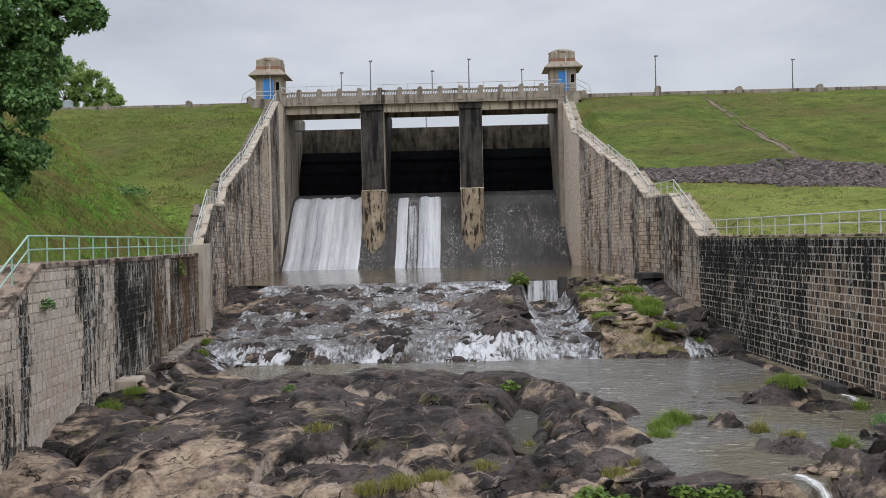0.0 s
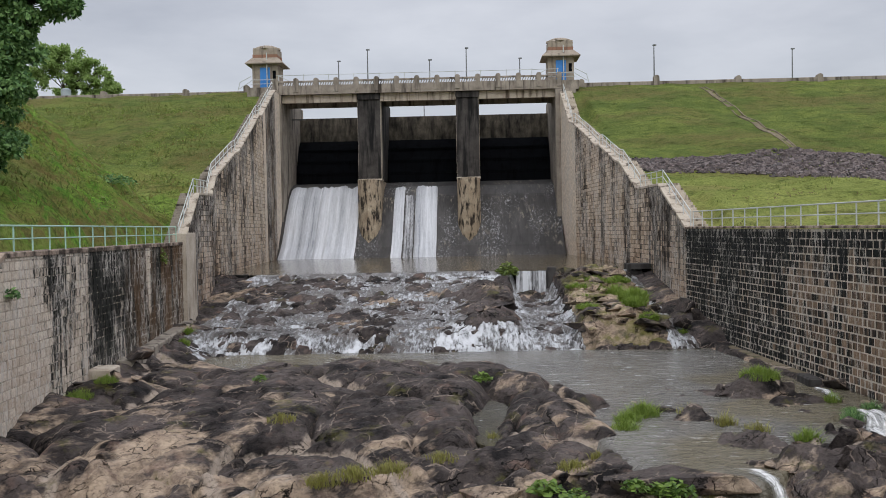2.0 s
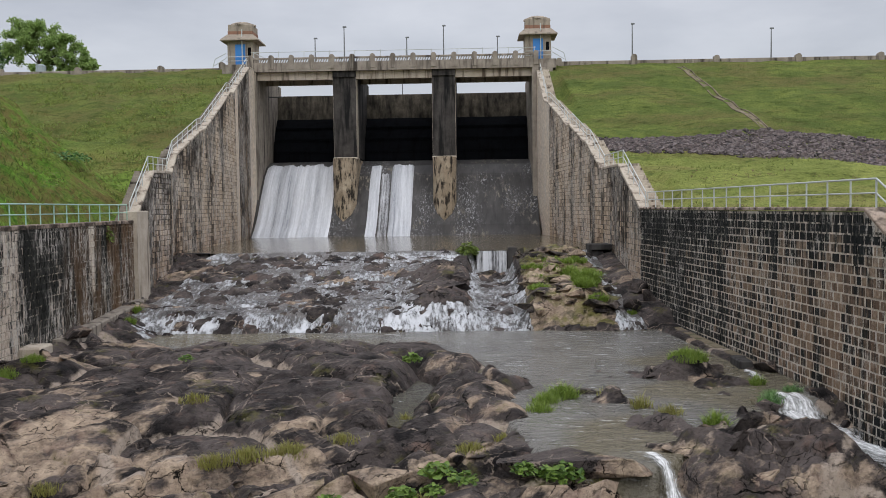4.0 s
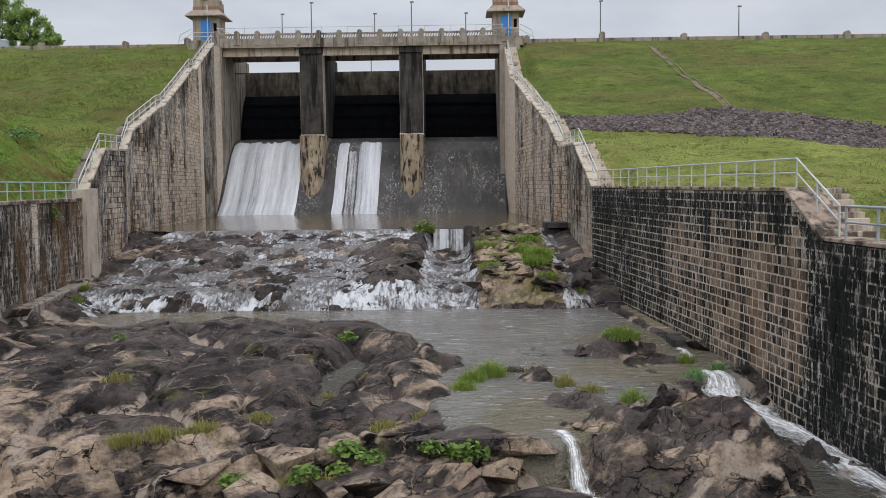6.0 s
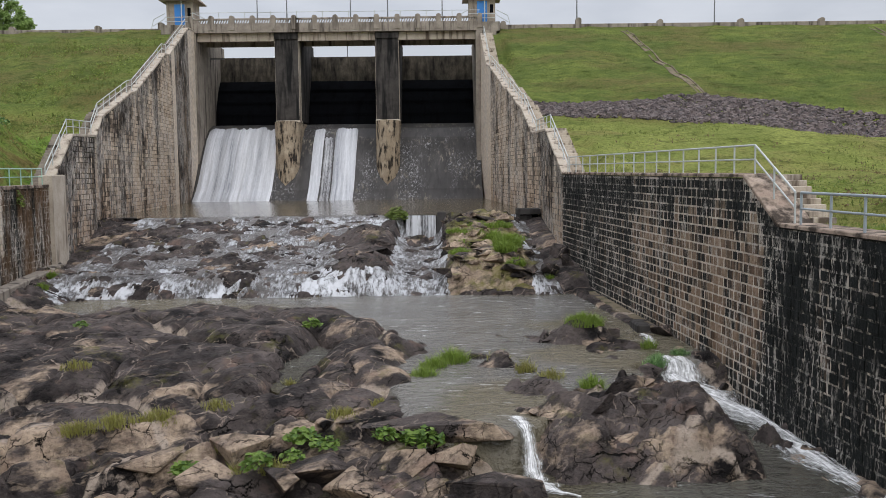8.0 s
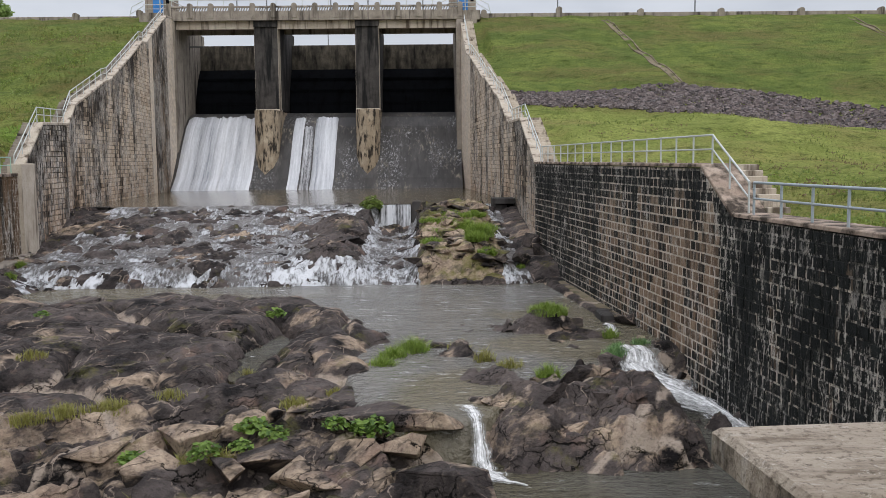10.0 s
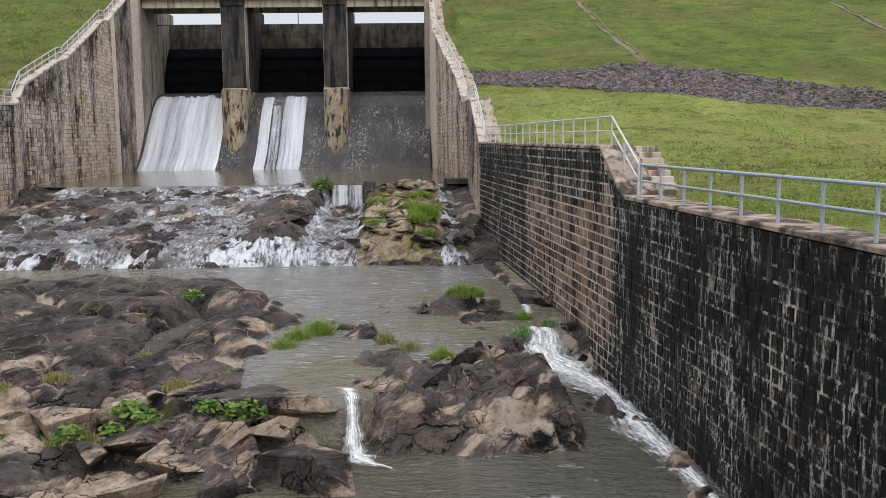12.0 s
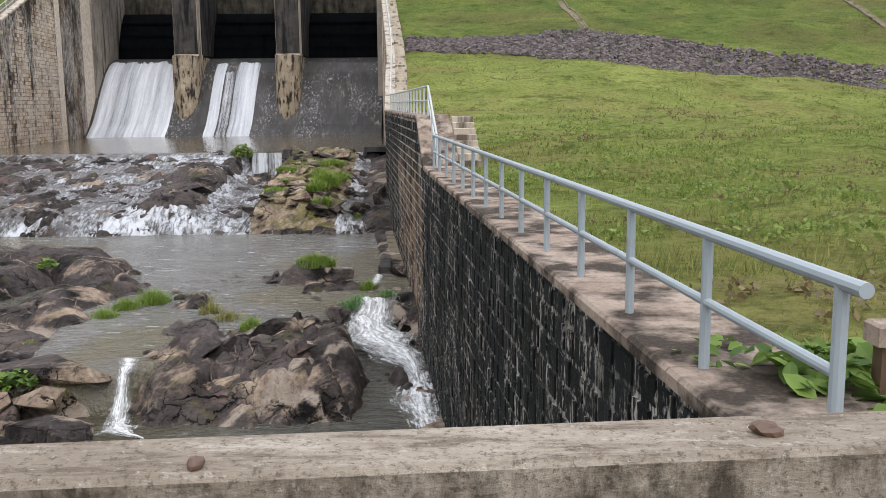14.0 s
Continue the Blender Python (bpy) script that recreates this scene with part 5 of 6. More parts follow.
def build_parapet():
    turn = math.atan(0.071)
    p = base("bridge_parapet", (9.0, para_y(9.0), 5.4), "weathered concrete bridge parapet with broad post caps", "parapet")

    def slab(name, xa, xb, half, z0, z1, material, label="", bevel=0.02, shift=0.0):
        cx, cy = (xa + xb) / 2, para_y((xa + xb) / 2) + shift
        hl = (xb - xa) / 2 / math.cos(turn)
        return part(name, Geo().box(cx - hl, cx + hl, cy - half, cy + half, z0, z1, turn, bevel), material, p, label)

    slab("top_beam", -14, 15.08, 0.15, 6.14, 6.335, M_PARAPET)
    slab("top_beam", 15.1, 20.3, 0.15, 6.175, 6.37, M_PARAPET)
    slab("lower_beam", -14, 20.3, 0.12, 5.35, 5.6, M_PARAPET)
    for x in (-7.6, -1.9, 3.85, 9.6, 15.1):
        w = 0.39 if x < 12 else 0.31
        rise, back = (0.05, 0.05) if x < 12 else (0.0, 0.0)
        slab("post", x - w + 0.08, x + w - 0.08, 0.2, 5.2, 6.42 + rise, M_PARAPET, shift=back)
        slab("cap", x - w, x + w, 0.235, 6.42 + rise, 6.5 + rise, M_PARAPET, bevel=0.015, shift=back)
        if x > 12:
            slab("cap_edge", x - w + 0.02, x + w - 0.02, 0.012, 6.425, 6.488, M_ORANGE, "orange lichen-stained edge", 0.0, -0.238)
    deck = Geo().prism([(-14, para_y(-14) + 0.3), (-14, -4.5), (26, -4.5), (26, para_y(26) + 0.3)], 4.6, 5.35)
    thing("bridge_deck", deck, M_CONC, "plain concrete deck of the foot of the bridge", "bridge", kind="structure")


build_parapet()


# ---- dam slope: riprap and drains ----
def stone_lump(rnd, at, size, flat=0.6):
    """An angular stone: a jittered box with cut corners."""
    pts = []
    for sx in (-1, 1):
        for sy in (-1, 1):
            for sz in (-1, 1):
                pts.append(Vector((sx * rnd.uniform(0.5, 1.0), sy * rnd.uniform(0.5, 1.0), sz * flat * rnd.uniform(0.5, 1.0))) * size)
    e = Euler((rnd.uniform(-0.5, 0.5), rnd.uniform(-0.5, 0.5), rnd.uniform(0, 6.28)))
    pts = [Vector(at) + (e.to_matrix() @ p) for p in pts]
    return pts, [(0, 1, 3, 2), (4, 6, 7, 5), (0, 4, 5, 1), (2, 3, 7, 6), (1, 5, 7, 3), (0, 2, 6, 4)]


def build_riprap():
    rnd = random.Random(8)
    g = Geo()
    for _ in range(15000):
        x = rnd.uniform(16.2, 78)
        yt = np.interp(x, [16, 33, 45, 60, 80], [89.0, 90.6, 87.3, 83.8, 81])
        yb = np.interp(x, [16, 21, 37, 44, 60, 80], [84.2, 82.6, 79.0, 75.6, 72.2, 69])
        y = yb + (yt - yb) * rnd.random() + rnd.gauss(0, 0.25)
        z = float(ground_right(np.array([x]), np.array([y]))[0])
        pts, faces = stone_lump(rnd, (x, y, z + 0.04), rnd.uniform(0.1, 0.27))
        g.add(pts, faces)
    thing("riprap", g, M_RIPRAP, "band of purple-grey riprap stones at the dam toe", "stones", kind="stuff")
    for (xa, ya), (xb, yb) in (((30.2, 114.6), (33.5, 90.2)), ((60.5, 114.6), (63.5, 88.0))):
        d = base("slope_drain", (xa, ya, 24.0), "narrow concrete drain down the grass slope", "drain", "slope drains")
        for off, w, h in ((-0.36, 0.1, 0.09), (0.36, 0.14, 0.12), (0.0, 0.6, 0.02)):
            n = 18
            for i in range(n):
                rings = []
                for t in (i / n + 0.002, (i + 1) / n - 0.002):
                    x, y = xa + (xb - xa) * t + off, ya + (yb - ya) * t
                    z = float(ground_right(np.array([x]), np.array([y]))[0])
                    rings.append([(x - w / 2, y, z - 0.4), (x + w / 2, y, z - 0.4), (x + w / 2, y, z + h), (x - w / 2, y, z + h)])
                part("kerb" if h > 0.05 else "channel", Geo().loft(rings), M_DRAIN, d)


build_riprap()


# ---- boulders ----
def boulder(x, y, z, size, seed, label, flat=0.65, stretch=(1, 1), turn=0.0):
    rnd = random.Random(seed)
    bm = bmesh.new()
    for _ in range(9):
        v = Vector((rnd.gauss(0, 1), rnd.gauss(0, 1), rnd.gauss(0, 1))).normalized() * rnd.uniform(0.8, 1.05)
        bm.verts.new((v.x * stretch[0], v.y * stretch[1], v.z * flat))
    bmesh.ops.convex_hull(bm, input=bm.verts)
    loose = [v for v in bm.verts if not v.link_faces]
    bmesh.ops.delete(bm, geom=loose, context="VERTS")
    bmesh.ops.bevel(bm, geom=bm.edges[:], offset=0.014, segments=1, affect="EDGES")
    bmesh.ops.triangulate(bm, faces=bm.faces[:])
    bmesh.ops.subdivide_edges(bm, edges=bm.edges[:], cuts=1, use_grid_fill=True)
    for v in bm.verts:
        v.co += v.normal * 0.035 * noise.noise(v.co * 2.5 + Vector((seed, 0, 0)))
    me = bpy.data.meshes.new("boulder")
    bm.to_mesh(me)
    bm.free()
    me.materials.append(M_ROCK_LICHEN if "lichen" in label else M_ROCK_TAN if "tan" in label else M_ROCK)
    ob = new("boulder", me)
    ob.matrix_basis = pose(x, y, z, 0, 0, turn) @ Matrix.Diagonal((size, size, size, 1))
    return tagged(ob, label, "boulder", "river boulders")


def build_boulders():
    dark, pale = "dark angular gneiss boulder beside the water", "pale tan angular boulder at the pool edge"
    big = [(8.9, 21.5, -0.85, 1.1, 0.6, (1.4, 0.9), dark), (5.6, 22.6, -0.75, 0.8, 0.6, (1.3, 0.9), pale), (6.5, 23.6, -0.55, 0.7, 0.7, (1.2, 1.0), pale),
           (7.6, 23.9, -0.45, 0.75, 0.7, (1.2, 0.9), pale), (4.4, 23.2, -0.6, 0.85, 0.6, (1.3, 0.9), dark), (3.4, 22.4, -0.6, 0.8, 0.6, (1.3, 1), dark), (5.0, 21.3, -0.95, 0.8, 0.5, (1.2, 1), pale),
           (7.4, 25.2, 0.0, 1.25, 0.5, (1.9, 0.8), dark), (11.2, 26.2, 0.15, 0.95, 0.6, (1.2, 0.8), dark), (12.0, 26.6, 0.1, 0.7, 0.6, (1.2, 0.9), dark), (12.7, 26.6, 0.0, 0.75, 0.7, (1.1, 0.9), pale),
           (13.6, 26.6, -0.1, 0.85, 0.6, (1.4, 0.8), dark), (14.6, 27.3, -0.1, 0.7, 0.6, (1.3, 0.9), pale), (10.9, 25.0, -0.5, 0.8, 0.7, (1.1, 0.9), dark), (12.3, 24.9, -0.6, 0.75, 0.6, (1.3, 0.8), pale),
           (13.4, 25.3, -0.6, 0.7, 0.6, (1.4, 0.7), dark), (15.4, 26.6, -0.5, 0.65, 0.6, (1.3, 0.9), pale), (13.0, 28.8, 0.15, 0.75, 0.5, (1.4, 0.8), dark), (11.0, 25.6, 0.0, 0.5, 0.5, (1.3, 0.9), dark),
           (14.4, 28.8, 0.05, 0.7, 0.5, (1.2, 0.9), dark), (12.2, 37.5, 0.25, 0.7, 0.45, (1.5, 0.8), dark), (14.2, 38.0, 0.2, 0.75, 0.45, (1.4, 0.9), dark), (16.7, 38.6, 0.25, 0.6, 0.7, (1.1, 1.0), dark),
           (14.7, 32.0, -0.2, 0.7, 0.5, (0.9, 1.2), dark), (17.1, 31.4, -0.6, 0.4, 1.2, (0.8, 1.0), dark), (2.6, 21.3, -0.7, 0.9, 0.6, (1.3, 0.9), dark), (1.3, 22.6, -0.5, 0.9, 0.6, (1.4, 0.8), dark),
           (2.2, 24.0, -0.3, 0.8, 0.6, (1.4, 0.9), dark), (0.2, 23.8, -0.4, 0.8, 0.5, (1.6, 0.8), dark), (14.0, 54.3, 1.3, 0.7, 0.6, (1.3, 0.9), pale), (14.9, 57.5, 1.9, 0.75, 0.8, (1, 1), dark), (14.9, 55.0, 1.5, 0.7, 0.8, (1, 1), dark),
           (9.0, 55.0, 1.9, 0.8, 0.55, (1.3, 0.9), pale), (9.6, 57.5, 2.4, 0.8, 0.5, (1.4, 0.9), pale), (10.2, 53.6, 1.3, 0.7, 0.55, (1.3, 0.9), pale), (11.0, 66.5, 3.4, 1.1, 0.45, (1.8, 0.8), dark),
           (2.9, 57.0, 1.85, 1.5, 0.45, (1.2, 1.6), dark), (1.6, 54.4, 1.3, 1.0, 0.5, (1.5, 0.9), dark), (3.7, 61.5, 2.5, 1.2, 0.4, (0.9, 1.7), dark), (-13.6, 38.2, 0.9, 0.6, 0.8, (1.1, 0.9), pale), (-14.2, 43.5, 1.2, 0.7, 0.7, (1, 1.2), dark)]
    for i, (x, y, z, s, flat, st, lab) in enumerate(big):
        boulder(x, y, z + (0.22 if y < 33 else 0.1), s * 1.08, 40 + i, lab, flat, st, (i * 47) % 40 - 20)
    rnd = random.Random(77)
    # lichen-yellow rocks of the islet below the weir
    for i in range(60):
        x, y = rnd.uniform(7.9, 12.8), rnd.uniform(52.4, 67.0)
        z = float(bed(np.array([x]), np.array([y]))[0])
        boulder(x, y, z + 0.08, rnd.uniform(0.4, 0.8), 300 + i, "tan lichen-covered rock on the grassy islet", 0.55, (1.4, 0.9), rnd.uniform(0, 180))
    # small loose stones among the big ones
    for i in range(46):
        x, y = rnd.choice([(rnd.uniform(-13, 6), rnd.uniform(22, 29)), (rnd.uniform(10, 15.5), rnd.uniform(25, 31)), (rnd.uniform(7.5, 14.5), rnd.uniform(52.5, 66)), (rnd.uniform(-14.5, -12), rnd.uniform(30, 54))])
        z = float(rough_bed(np.array([x]), np.array([y]))[0])
        boulder(x, y, z + 0.02, rnd.uniform(0.18, 0.42), 200 + i, "small broken rock lying on the slab", 0.6, (1.3, 0.9), rnd.uniform(0, 180))


build_boulders()


# ---- plants ----
def blades(rnd, x, y, z, n, spread_r, height, lean=0.5, width=0.012):
    g = Geo()
    for _ in range(n):
        a, r = rnd.uniform(0, 6.283), spread_r * rnd.random() ** 0.8
        bx, by = x + r * math.cos(a), y + r * math.sin(a)
        h, l, b = height * rnd.uniform(0.35, 1.1) * (1.05 - 0.5 * r / spread_r), lean * rnd.uniform(0.1, 1.0) * height, rnd.uniform(0, 6.283)
        dx, dy = math.cos(b), math.sin(b)
        w = width * rnd.uniform(0.7, 1.4)
        px, py = -dy * w, dx * w
        g.add([(bx - px, by - py, z - 0.05), (bx + px, by + py, z - 0.05), (bx + dx * l * 0.35 - px * 0.8, by + dy * l * 0.35 - py * 0.8, z + h * 0.6), (bx + dx * l * 0.35 + px * 0.8, by + dy * l * 0.35 + py * 0.8, z + h * 0.6), (bx + dx * l, by + dy * l, z + h)],
              [(0, 1, 3, 2), (2, 3, 4)])
    return g


def leafy(rnd, x, y, z, n, spread_r, height, size):
    """A low plant of broad leaves on short stems."""
    g = Geo()
    for _ in range(n):
        a, r = rnd.uniform(0, 6.283), spread_r * math.sqrt(rnd.random())
        c = Vector((x + r * math.cos(a), y + r * math.sin(a), z + height * rnd.uniform(0.35, 1.0) * (1 - 0.5 * (r / spread_r) ** 2)))
        e = Euler((rnd.uniform(-0.7, 0.7), rnd.uniform(-0.7, 0.7), rnd.uniform(0, 6.283))).to_matrix()
        s = size * rnd.uniform(0.6, 1.2)
        g.add([c + e @ Vector(p) * s for p in ((0, -0.7, 0), (0.42, -0.15, 0.1), (0.3, 0.4, 0.06), (0, 0.8, -0.06), (-0.3, 0.4, 0.06), (-0.42, -0.15, 0.1), (0, 0.1, -0.03))], [(0, 1, 6), (1, 2, 6), (2, 3, 6), (3, 4, 6), (4, 5, 6), (5, 0, 6)])
    return g


def tuft(x, y, r, h, n, label, z=None, material=None, lean=0.5, seed=0):
    rnd = random.Random(int(x * 100 + y * 10) + seed)
    z = float(rough_bed(np.array([x]), np.array([y]))[0]) if z is None else z
    z = max(z, 0.14) if 29 < y < 40 and x > 6 else z
    return thing("grass_tuft", blades(rnd, x, y, max(z, -0.9), int(n * 2.2), r, h * rnd.uniform(0.8, 1.1) * (1.25 if y > 45 else 1.0), 0.95, 0.024 if y > 45 else 0.011), material or M_BLADE, label, "grass", "river grass tufts")


def build_plants():
    green, dry = "tuft of bright green river grass on a rock", "thin yellowish grass growing from a crack"
    for x, y, r, h, n in ((13.3, 37.7, 0.75, 0.62, 420), (13.7, 37.9, 0.5, 0.5, 200), (7.9, 33.7, 0.6, 0.75, 300), (7.2, 32.8, 0.5, 0.6, 220), (6.9, 31.5, 0.5, 0.5, 150), (12.3, 29.4, 0.4, 0.75, 170), (15.6, 36.0, 0.35, 0.5, 110),
                          (11.4, 55.5, 0.7, 0.65, 380), (11.7, 57.5, 0.9, 0.7, 420), (11.0, 60.5, 0.7, 0.6, 260), (11.9, 53.6, 0.6, 0.5, 260), (9.6, 62.0, 0.9, 0.4, 240), (9.0, 59.5, 0.7, 0.35, 180), (10.2, 64.0, 0.8, 0.4, 220), (8.7, 56.5, 0.7, 0.3, 200), (9.2, 64.8, 0.9, 0.3, 240), (11.6, 63.2, 0.9, 0.4, 260), (12.3, 60.0, 0.7, 0.4, 200), (8.6, 61.8, 0.7, 0.3, 180),
                          (13.9, 53.8, 0.35, 0.4, 90), (13.2, 26.9, 0.25, 0.35, 90), (-14.0, 36.2, 0.6, 0.5, 240), (-13.4, 37.4, 0.5, 0.4, 160), (-14.6, 39.6, 0.5, 0.5, 160), (-15.0, 53.5, 0.4, 0.5, 140), (-14.6, 51.0, 0.4, 0.4, 120)):
        tuft(x, y, r, h, n, green)
    for x, y, r, h, n in ((9.6, 33.8, 0.5, 0.5, 60), (10.4, 31.9, 0.4, 0.5, 70), (11.2, 31.0, 0.5, 0.45, 90), (2.4, 31.0, 0.3, 0.45, 90), (2.8, 36.0, 0.3, 0.35, 60), (-0.6, 26.4, 0.6, 0.45, 160), (-1.6, 25.6, 0.6, 0.4, 140), (-2.4, 25.0, 0.5, 0.4, 110), (0.8, 27.5, 0.5, 0.3, 90),
                          (-4.8, 31.0, 0.5, 0.3, 90), (-7.0, 24.6, 0.5, 0.35, 90), (-9.6, 25.2, 0.5, 0.35, 100), (1.6, 24.6, 0.35, 0.4, 90), (3.4, 24.5, 0.35, 0.4, 90), (3.2, 23.2, 0.35, 0.45, 90), (5.6, 28.6, 0.3, 0.3, 60), (4.6, 26.6, 0.5, 0.35, 100), (2.2, 23.0, 0.3, 0.5, 70), (8.0, 24.6, 0.3, 0.4, 80), (1.6, 21.8, 0.4, 0.5, 90), (-3.6, 23.0, 0.6, 0.4, 110)):
        tuft(x, y, r, h, n, dry, material=M_BLADE_DRY)
    for x, y in ((15.0, 32.7), (15.3, 33.2), (15.5, 33.9), (16.4, 34.4)):
        tuft(x, y, 0.4, 0.35, 120, "dark wet grass hanging over the lip of the rapid", material=M_LEAF_DARK)
    rnd = random.Random(5)
    for x, y, r, h, n, s in ((6.95, 24.3, 0.6, 0.5, 120, 0.17), (6.0, 24.3, 0.35, 0.4, 60, 0.14), (4.4, 24.3, 0.4, 0.4, 60, 0.14), (1.0, 23.2, 0.4, 0.4, 60, 0.14), (3.7, 25.0, 0.5, 0.4, 90, 0.15), (2.9, 22.9, 0.45, 0.45, 80, 0.15), (2.1, 38.6, 0.4, 0.5, 80, 0.15), (3.6, 23.8, 0.3, 0.4, 50, 0.13), (-6.9, 37.0, 0.3, 0.3, 40, 0.13)):
        z = float(rough_bed(np.array([x]), np.array([y]))[0]) + 0.2
        thing("fern_clump", leafy(rnd, x, y, z, int(n * 1.5), r, h, s), M_FERN, "low bright green leafy clump among the rocks", "plant", "leafy clumps")
    thing("weir_bush", leafy(rnd, 4.3, 68.9, 3.3, 420, 0.85, 1.3, 0.2), M_LEAF_LIGHT, "yellow-green bush growing on the weir", "bush")
    thing("slope_bush", leafy(rnd, -22.9, 62.5, 10.4, 420, 1.6, 1.0, 0.17), M_LEAF_DARK, "dark scrubby bush on the grass bank", "bush")
    thing("wall_weed", leafy(rnd, -14.15, 31.3, 4.9, 120, 0.28, 0.5, 0.12), M_LEAF_DARK, "dark weed rooted in the wall joints", "plant")
    x = float(left_face(51.6)) + 0.05
    thing("wall_moss", leafy(rnd, x, 51.6, 5.2, 150, 0.32, 1.2, 0.14), M_LEAF_LIGHT, "yellow-green moss hanging on the wall", "plant")
    thing("vine_patch", leafy(rnd, 20.75, 6.5, 5.42, 130, 0.5, 0.28, 0.16), M_FERN, "broad-leaved green creeper spilling onto the coping", "plant", "creepers")
    thing("vine_patch", leafy(rnd, 20.2, 7.1, 5.44, 26, 0.35, 0.12, 0.1), M_FERN, "broad-leaved green creeper spilling onto the coping", "plant", "creepers")
    thing("vine_patch", leafy(rnd, 21.3, 5.6, 5.3, 150, 0.7, 0.35, 0.16), M_FERN, "broad-leaved green creeper beside the coping", "plant", "creepers")


build_plants()


def build_turf():
    """Blades on the near bank and rough clumps on the slopes."""
    rng = np.random.default_rng(3)
    specs = []
    # near bank: fine blades
    n = 42000
    y = 4 + 30 * rng.random(n) ** 1.5
    x = right_face(y) + 1.05 + 16 * rng.random(n) ** 1.4
    tall = np.clip(0.55 + 1.6 * fbm(x * 0.3, y * 0.5, 127, 4), 0.15, 1.6)
    specs.append((x, y, ground_right(x, y), (0.06 + 0.13 * rng.random(n)) * tall, 0.012 + 0.0 * x))
    # farther: coarser clumps
    n = 26000
    y = 26 + 88 * rng.random(n)
    x = right_face(y) + 2.0 + 55 * rng.random(n)
    patch = fbm(x * 0.25, y * 0.25, 121, 4)
    keep = patch > 0.02
    x, y = x[keep], y[keep]
    specs.append((x, y, ground_right(x, y), 0.06 + 0.16 * rng.random(len(x)), 0.05 + 0.0 * x))
    n = 26000
    y = 34 + 78 * rng.random(n)
    x = left_face(y) - 1.8 - 34 * rng.random(n)
    patch = fbm(x * 0.25, y * 0.25, 131, 4)
    keep = patch > -0.02
    x, y = x[keep], y[keep]
    specs.append((x, y, ground_left(x, y), 0.1 + 0.25 * rng.random(len(x)), 0.06 + 0.0 * x))
    for i, (x, y, z, h, w) in enumerate(specs):
        m = len(x)
        a = rng.random(m) * 6.283
        b = rng.random(m) * 6.283
        l = h * (0.2 + 0.7 * rng.random(m))
        v = np.zeros((m, 3, 3))
        v[:, 0] = np.stack([x - np.cos(a) * w, y - np.sin(a) * w, z - 0.04], -1)
        v[:, 1] = np.stack([x + np.cos(a) * w, y + np.sin(a) * w, z - 0.04], -1)
        v[:, 2] = np.stack([x + np.cos(b) * l, y + np.sin(b) * l, z + h], -1)
        me = grid_mesh("turf", v.reshape(-1, 3), np.arange(m * 3).reshape(m, 3), M_TURF, False)
        tagged(new("turf", me), "rough meadow grass on the bank", "grass", kind="stuff")


build_turf()


def build_weeds():
    """Low broad-leaved weeds and dry stalks scattered over the banks."""
    rng = np.random.default_rng(11)
    for count, material, y0, span, reach, label in ((15000, M_WEED, 5.0, 44.0, 30.0, "low broad-leaved weeds scattered in the grass"), (5000, M_WEED_BROWN, 6.0, 60.0, 34.0, "dry stalks scattered in the grass")):
        y = y0 + span * rng.random(count) ** 1.3
        x = right_face(y) + 1.5 + reach * rng.random(count) ** 1.3
        keep = fbm(x * 0.28, y * 0.5, 141 if count > 9000 else 145, 5) > (0.14 if count > 9000 else 0.15)
        x, y = x[keep], y[keep]
        z = ground_right(x, y)
        c = np.stack([x, y, z + 0.06, np.full(len(x), 0.16)], -1)
        verts, faces = leaf_cloud(rng, c, 7, 0.11)
        me = grid_mesh("weeds", verts, faces, material, False)
        tagged(new("weeds", me), label, "weeds", kind="stuff")
    y = 36 + 74 * rng.random(9000)
    x = left_face(y) - 2.0 - 32 * rng.random(9000)
    keep = fbm(x * 0.3, y * 0.3, 151, 4) > 0.05
    x, y = x[keep], y[keep]
    c = np.stack([x, y, ground_left(x, y) + 0.08, np.full(len(x), 0.3)], -1)
    verts, faces = leaf_cloud(rng, c, 7, 0.2)
    tagged(new("weeds", grid_mesh("weeds", verts, faces, M_WEED, False)), "rough weeds over the bank", "weeds", kind="stuff")


def leaf_cloud(rng, centres, per, size):
    """Leaves scattered round the ends of twigs; centres: x, y, z, radius."""
    c = np.repeat(np.array(centres), per, 0)
    m = len(c)
    d = rng.normal(size=(m, 3))
    d /= np.linalg.norm(d, axis=1)[:, None]
    p = c[:, :3] + d * (c[:, 3] * rng.random(m) ** 0.45)[:, None] * np.array([1, 1, 0.75])
    u = rng.normal(size=(m, 3))
    u[:, 2] -= 0.4
    u /= np.linalg.norm(u, axis=1)[:, None]
    w = np.cross(u, rng.normal(size=(m, 3)))
    w /= np.linalg.norm(w, axis=1)[:, None]
    s = (size * (0.6 + 0.8 * rng.random(m)))[:, None]
    v = np.stack([p, p + u * s * 0.5 + w * s * 0.28, p + u * s, p + u * s * 0.5 - w * s * 0.28], 1)
    return v.reshape(-1, 3), np.arange(m * 4).reshape(m, 4)


build_weeds()


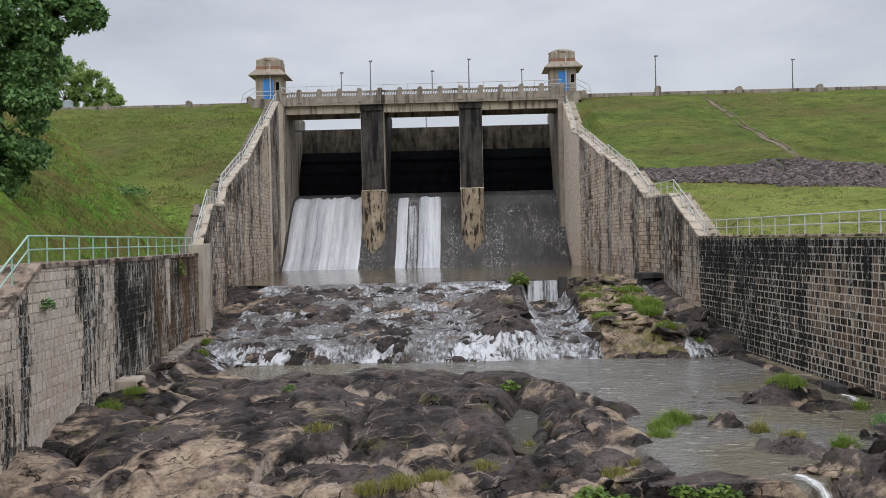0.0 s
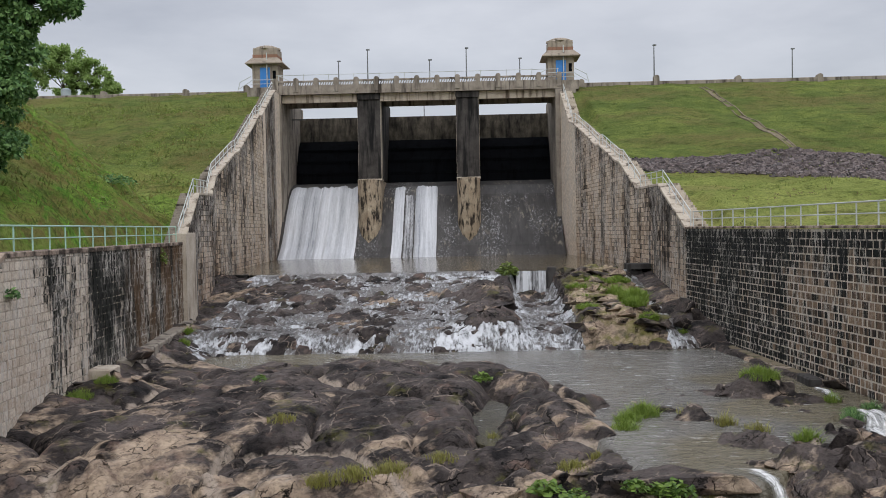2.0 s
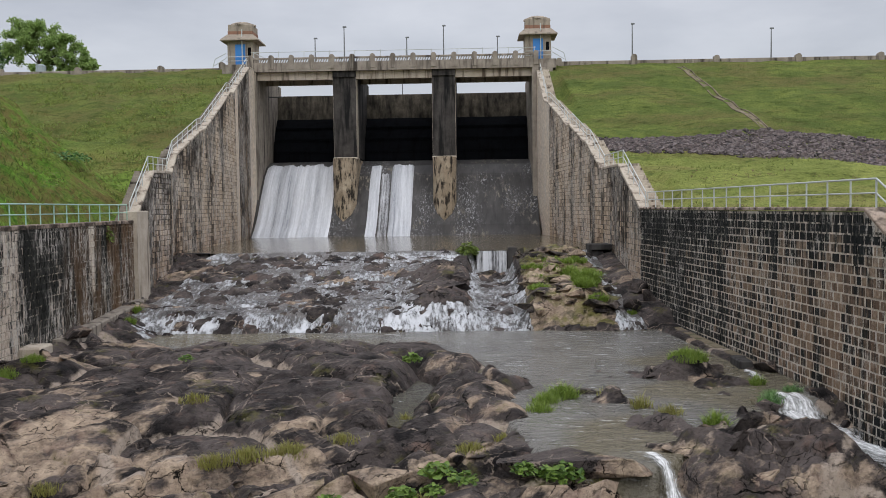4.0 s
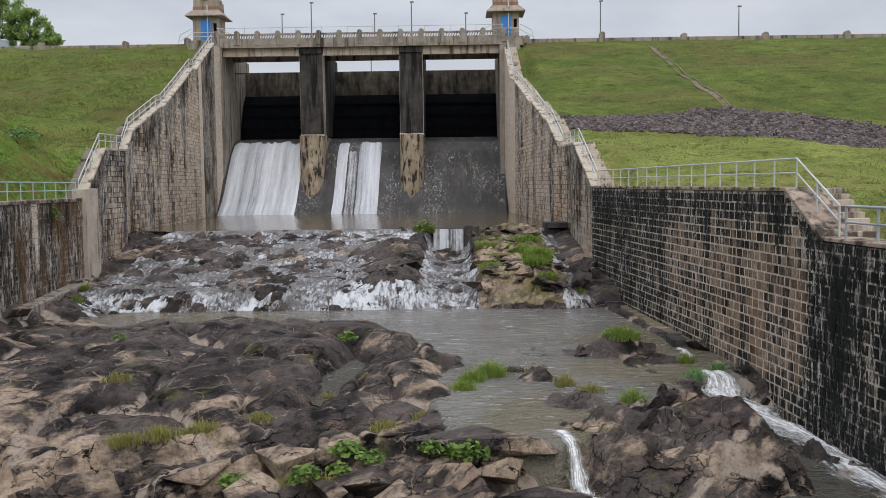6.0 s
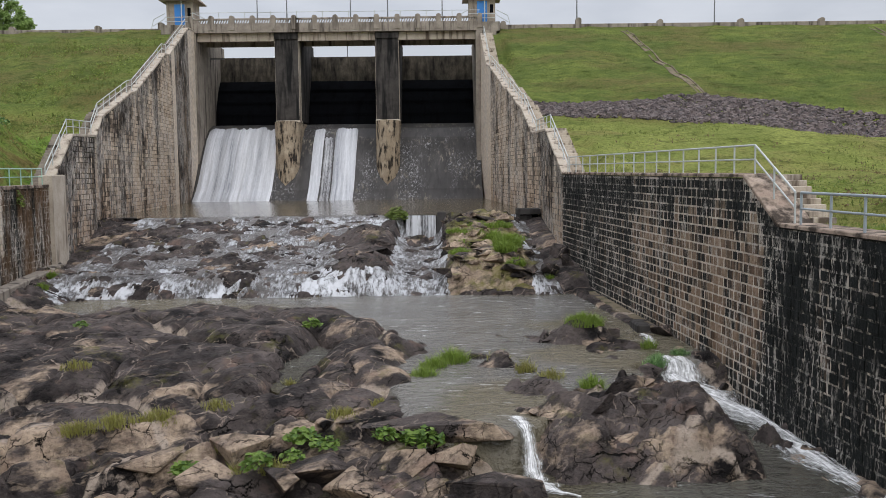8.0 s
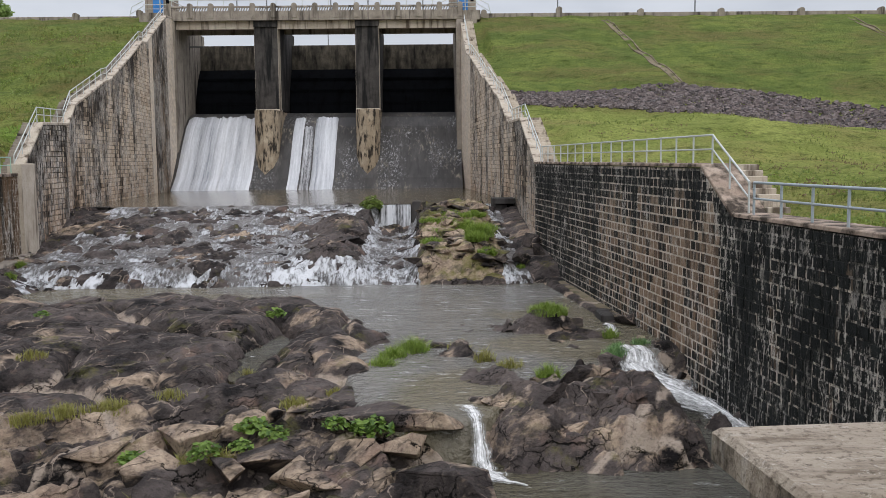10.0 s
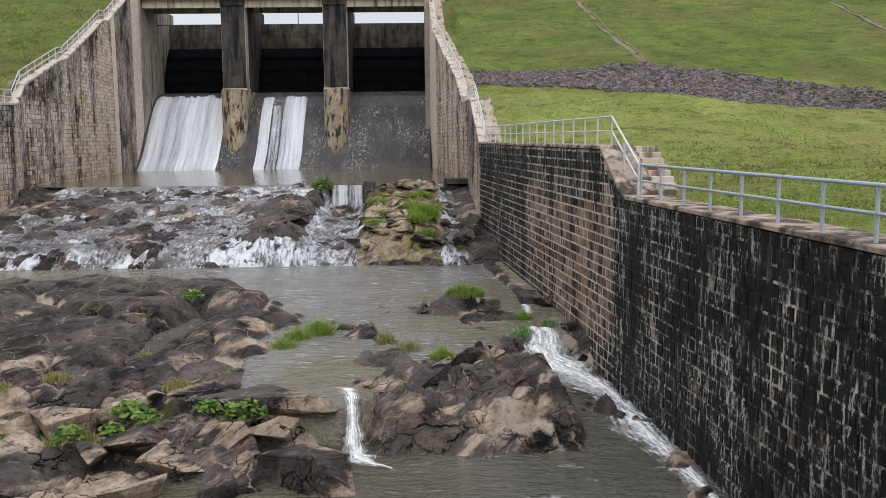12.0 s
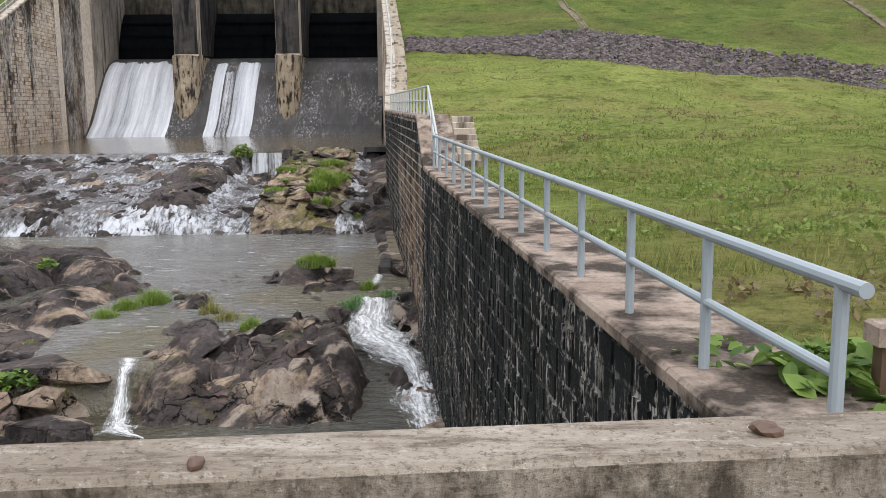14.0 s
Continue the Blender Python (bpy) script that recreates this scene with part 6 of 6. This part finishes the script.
def tree(name, at, blobs, per, size, leaf, label, trunk=0.3, arms=()):
    rng = np.random.default_rng(int(abs(at[0]) * 10))
    t = base(name, at, label, "tree")
    g = Geo()
    root = Vector(at)
    fork = root + Vector((0.2, 0.1, 3.0))
    g.tube(root - Vector((0, 0, 0.5)), fork, trunk, 10, trunk * 0.75)
    centres = []
    for i, (x, y, z, r) in enumerate(blobs):
        end = Vector((x, y, z))
        mid = fork.lerp(end, 0.5) + Vector((0, 0, 0.5))
        g.tube(fork, mid, trunk * 0.4, 7, trunk * 0.22).tube(mid, end, trunk * 0.22, 6, 0.03)
        for _ in range(16):
            d = rng.normal(size=3)
            d *= r * rng.random() ** 0.4 / np.linalg.norm(d)
            e = end + Vector(d * np.array([1, 1, 0.8]))
            centres.append((e.x, e.y, e.z, 0.24 * r + 0.15))
            g.tube(mid.lerp(end, 0.6), e, 0.03, 4, 0.012)
    part("trunk", g, M_BARK, t)
    verts, faces = leaf_cloud(rng, centres, per, size)
    me = grid_mesh("crown", verts, faces, leaf, False)
    part("crown", me, leaf, t)


tree("bank_tree", (-22.2, 42.0, 10.6),
     [(-20.8, 41.5, 19.6, 2.2), (-23.4, 42.5, 18.5, 2.8), (-20.0, 41.0, 17.4, 1.7), (-22.0, 40.5, 16.0, 2.4), (-20.1, 41.5, 15.2, 1.7), (-22.2, 41.0, 13.4, 2.3), (-20.0, 41.0, 13.2, 1.6), (-21.0, 41.2, 11.6, 1.7), (-19.9, 41.0, 19.6, 1.6), (-18.6, 41.6, 18.8, 1.1), (-17.6, 41.8, 18.4, 0.9), (-16.9, 41.9, 17.8, 0.7), (-20.1, 42.0, 11.4, 1.3), (-24.0, 41, 14.0, 2.5), (-19.3, 42, 16.4, 0.9), (-23.0, 41.5, 10.8, 1.8), (-18.9, 41.5, 15.6, 1.3), (-18.9, 41.5, 14.0, 1.0), (-18.7, 41.6, 17.2, 1.0), (-21.2, 41.0, 9.9, 1.3), (-19.6, 41.0, 14.2, 1.1)],
     200, 0.25, M_LEAF_DARK, "dense dark green tree standing on the bank", 0.3)
tree("crest_tree", (-53.5, 123.0, 24.0), [(-53, 123, 31.4, 2.2), (-50.5, 123, 30.6, 2.0), (-56, 123, 31.6, 2.2), (-48.4, 123, 28.6, 1.8), (-46.6, 123, 27.0, 1.3), (-54, 123, 30.5, 2.4), (-51.5, 123, 29.2, 2.0), (-49.5, 123, 27.2, 1.6), (-56.5, 123, 29.0, 2.4), (-52.5, 123, 27.0, 2.0), (-47.6, 123, 26.2, 1.2)], 120, 0.34, M_LEAF_PALE, "light green airy tree behind the dam crest", 0.22)
tree("crest_tree", (-61.0, 122.0, 24.0), [(-61, 122, 30, 2.8), (-58.5, 122, 28.0, 2.2), (-63.5, 122, 28.0, 2.4), (-60, 122, 26.4, 2.0)], 60, 0.36, M_LEAF_DARK, "dark tree behind the dam crest", 0.25)


# ---- small things ----
def build_small():
    tank = base("water_tank", (-51.4, 119.5, 24.7), "small pale blue-grey tank behind the crest wall", "tank")
    part("body", Geo().loft([[(-51.4 + 0.65 * math.cos(a), 119.5 + 0.65 * math.sin(a), z) for a in np.linspace(0, 6.283, 18, endpoint=False)] for z in (24.7, 26.3)]), M_RAIL, tank)
    part("lid", Geo().loft([[(-51.4 + r * math.cos(a), 119.5 + r * math.sin(a), z) for a in np.linspace(0, 6.283, 18, endpoint=False)] for r, z in ((0.68, 26.3), (0.4, 26.5))]), M_RAIL, tank)
    post = base("rusty_post", (20.86, 6.1, 5.3), "rusty steel post with a tan box on top", "post")
    part("stem", Geo().box(20.83, 20.93, 6.04, 6.16, 5.2, 5.85), M_RUST, post)
    part("box", Geo().box(20.78, 20.99, 5.99, 6.2, 5.8, 5.94, bevel=0.02), M_COPING, post)
    for i, (x, s) in enumerate(((18.98, 0.036), (17.42, 0.03))):
        rnd = random.Random(i + 3)
        bm = bmesh.new()
        bmesh.ops.create_icosphere(bm, subdivisions=2, radius=s)
        for v in bm.verts:
            v.co *= 1 + 0.5 * noise.noise(v.co * 30 + Vector((i, 0, 0)))
            v.co.z *= 0.7
            v.co.x *= 1.3 if i == 0 else 0.8
        me = bpy.data.meshes.new("mud_lump")
        bm.to_mesh(me)
        bm.free()
        me.materials.append(M_RUST)
        ob = new("mud_lump", me)
        ob.location = (x, para_y(x) - (0.02 if i == 0 else 0.1), 6.385)
        tagged(ob, "small dark dried mud lump on the parapet", "lump", "mud lumps")
    block = Geo().box(15.85, 16.4, 39.2, 40.6, -0.3, 0.55, bevel=0.08)
    thing("footing_block", block, M_OGEE, "dark concrete block at the foot of the wall", "block")


build_small()
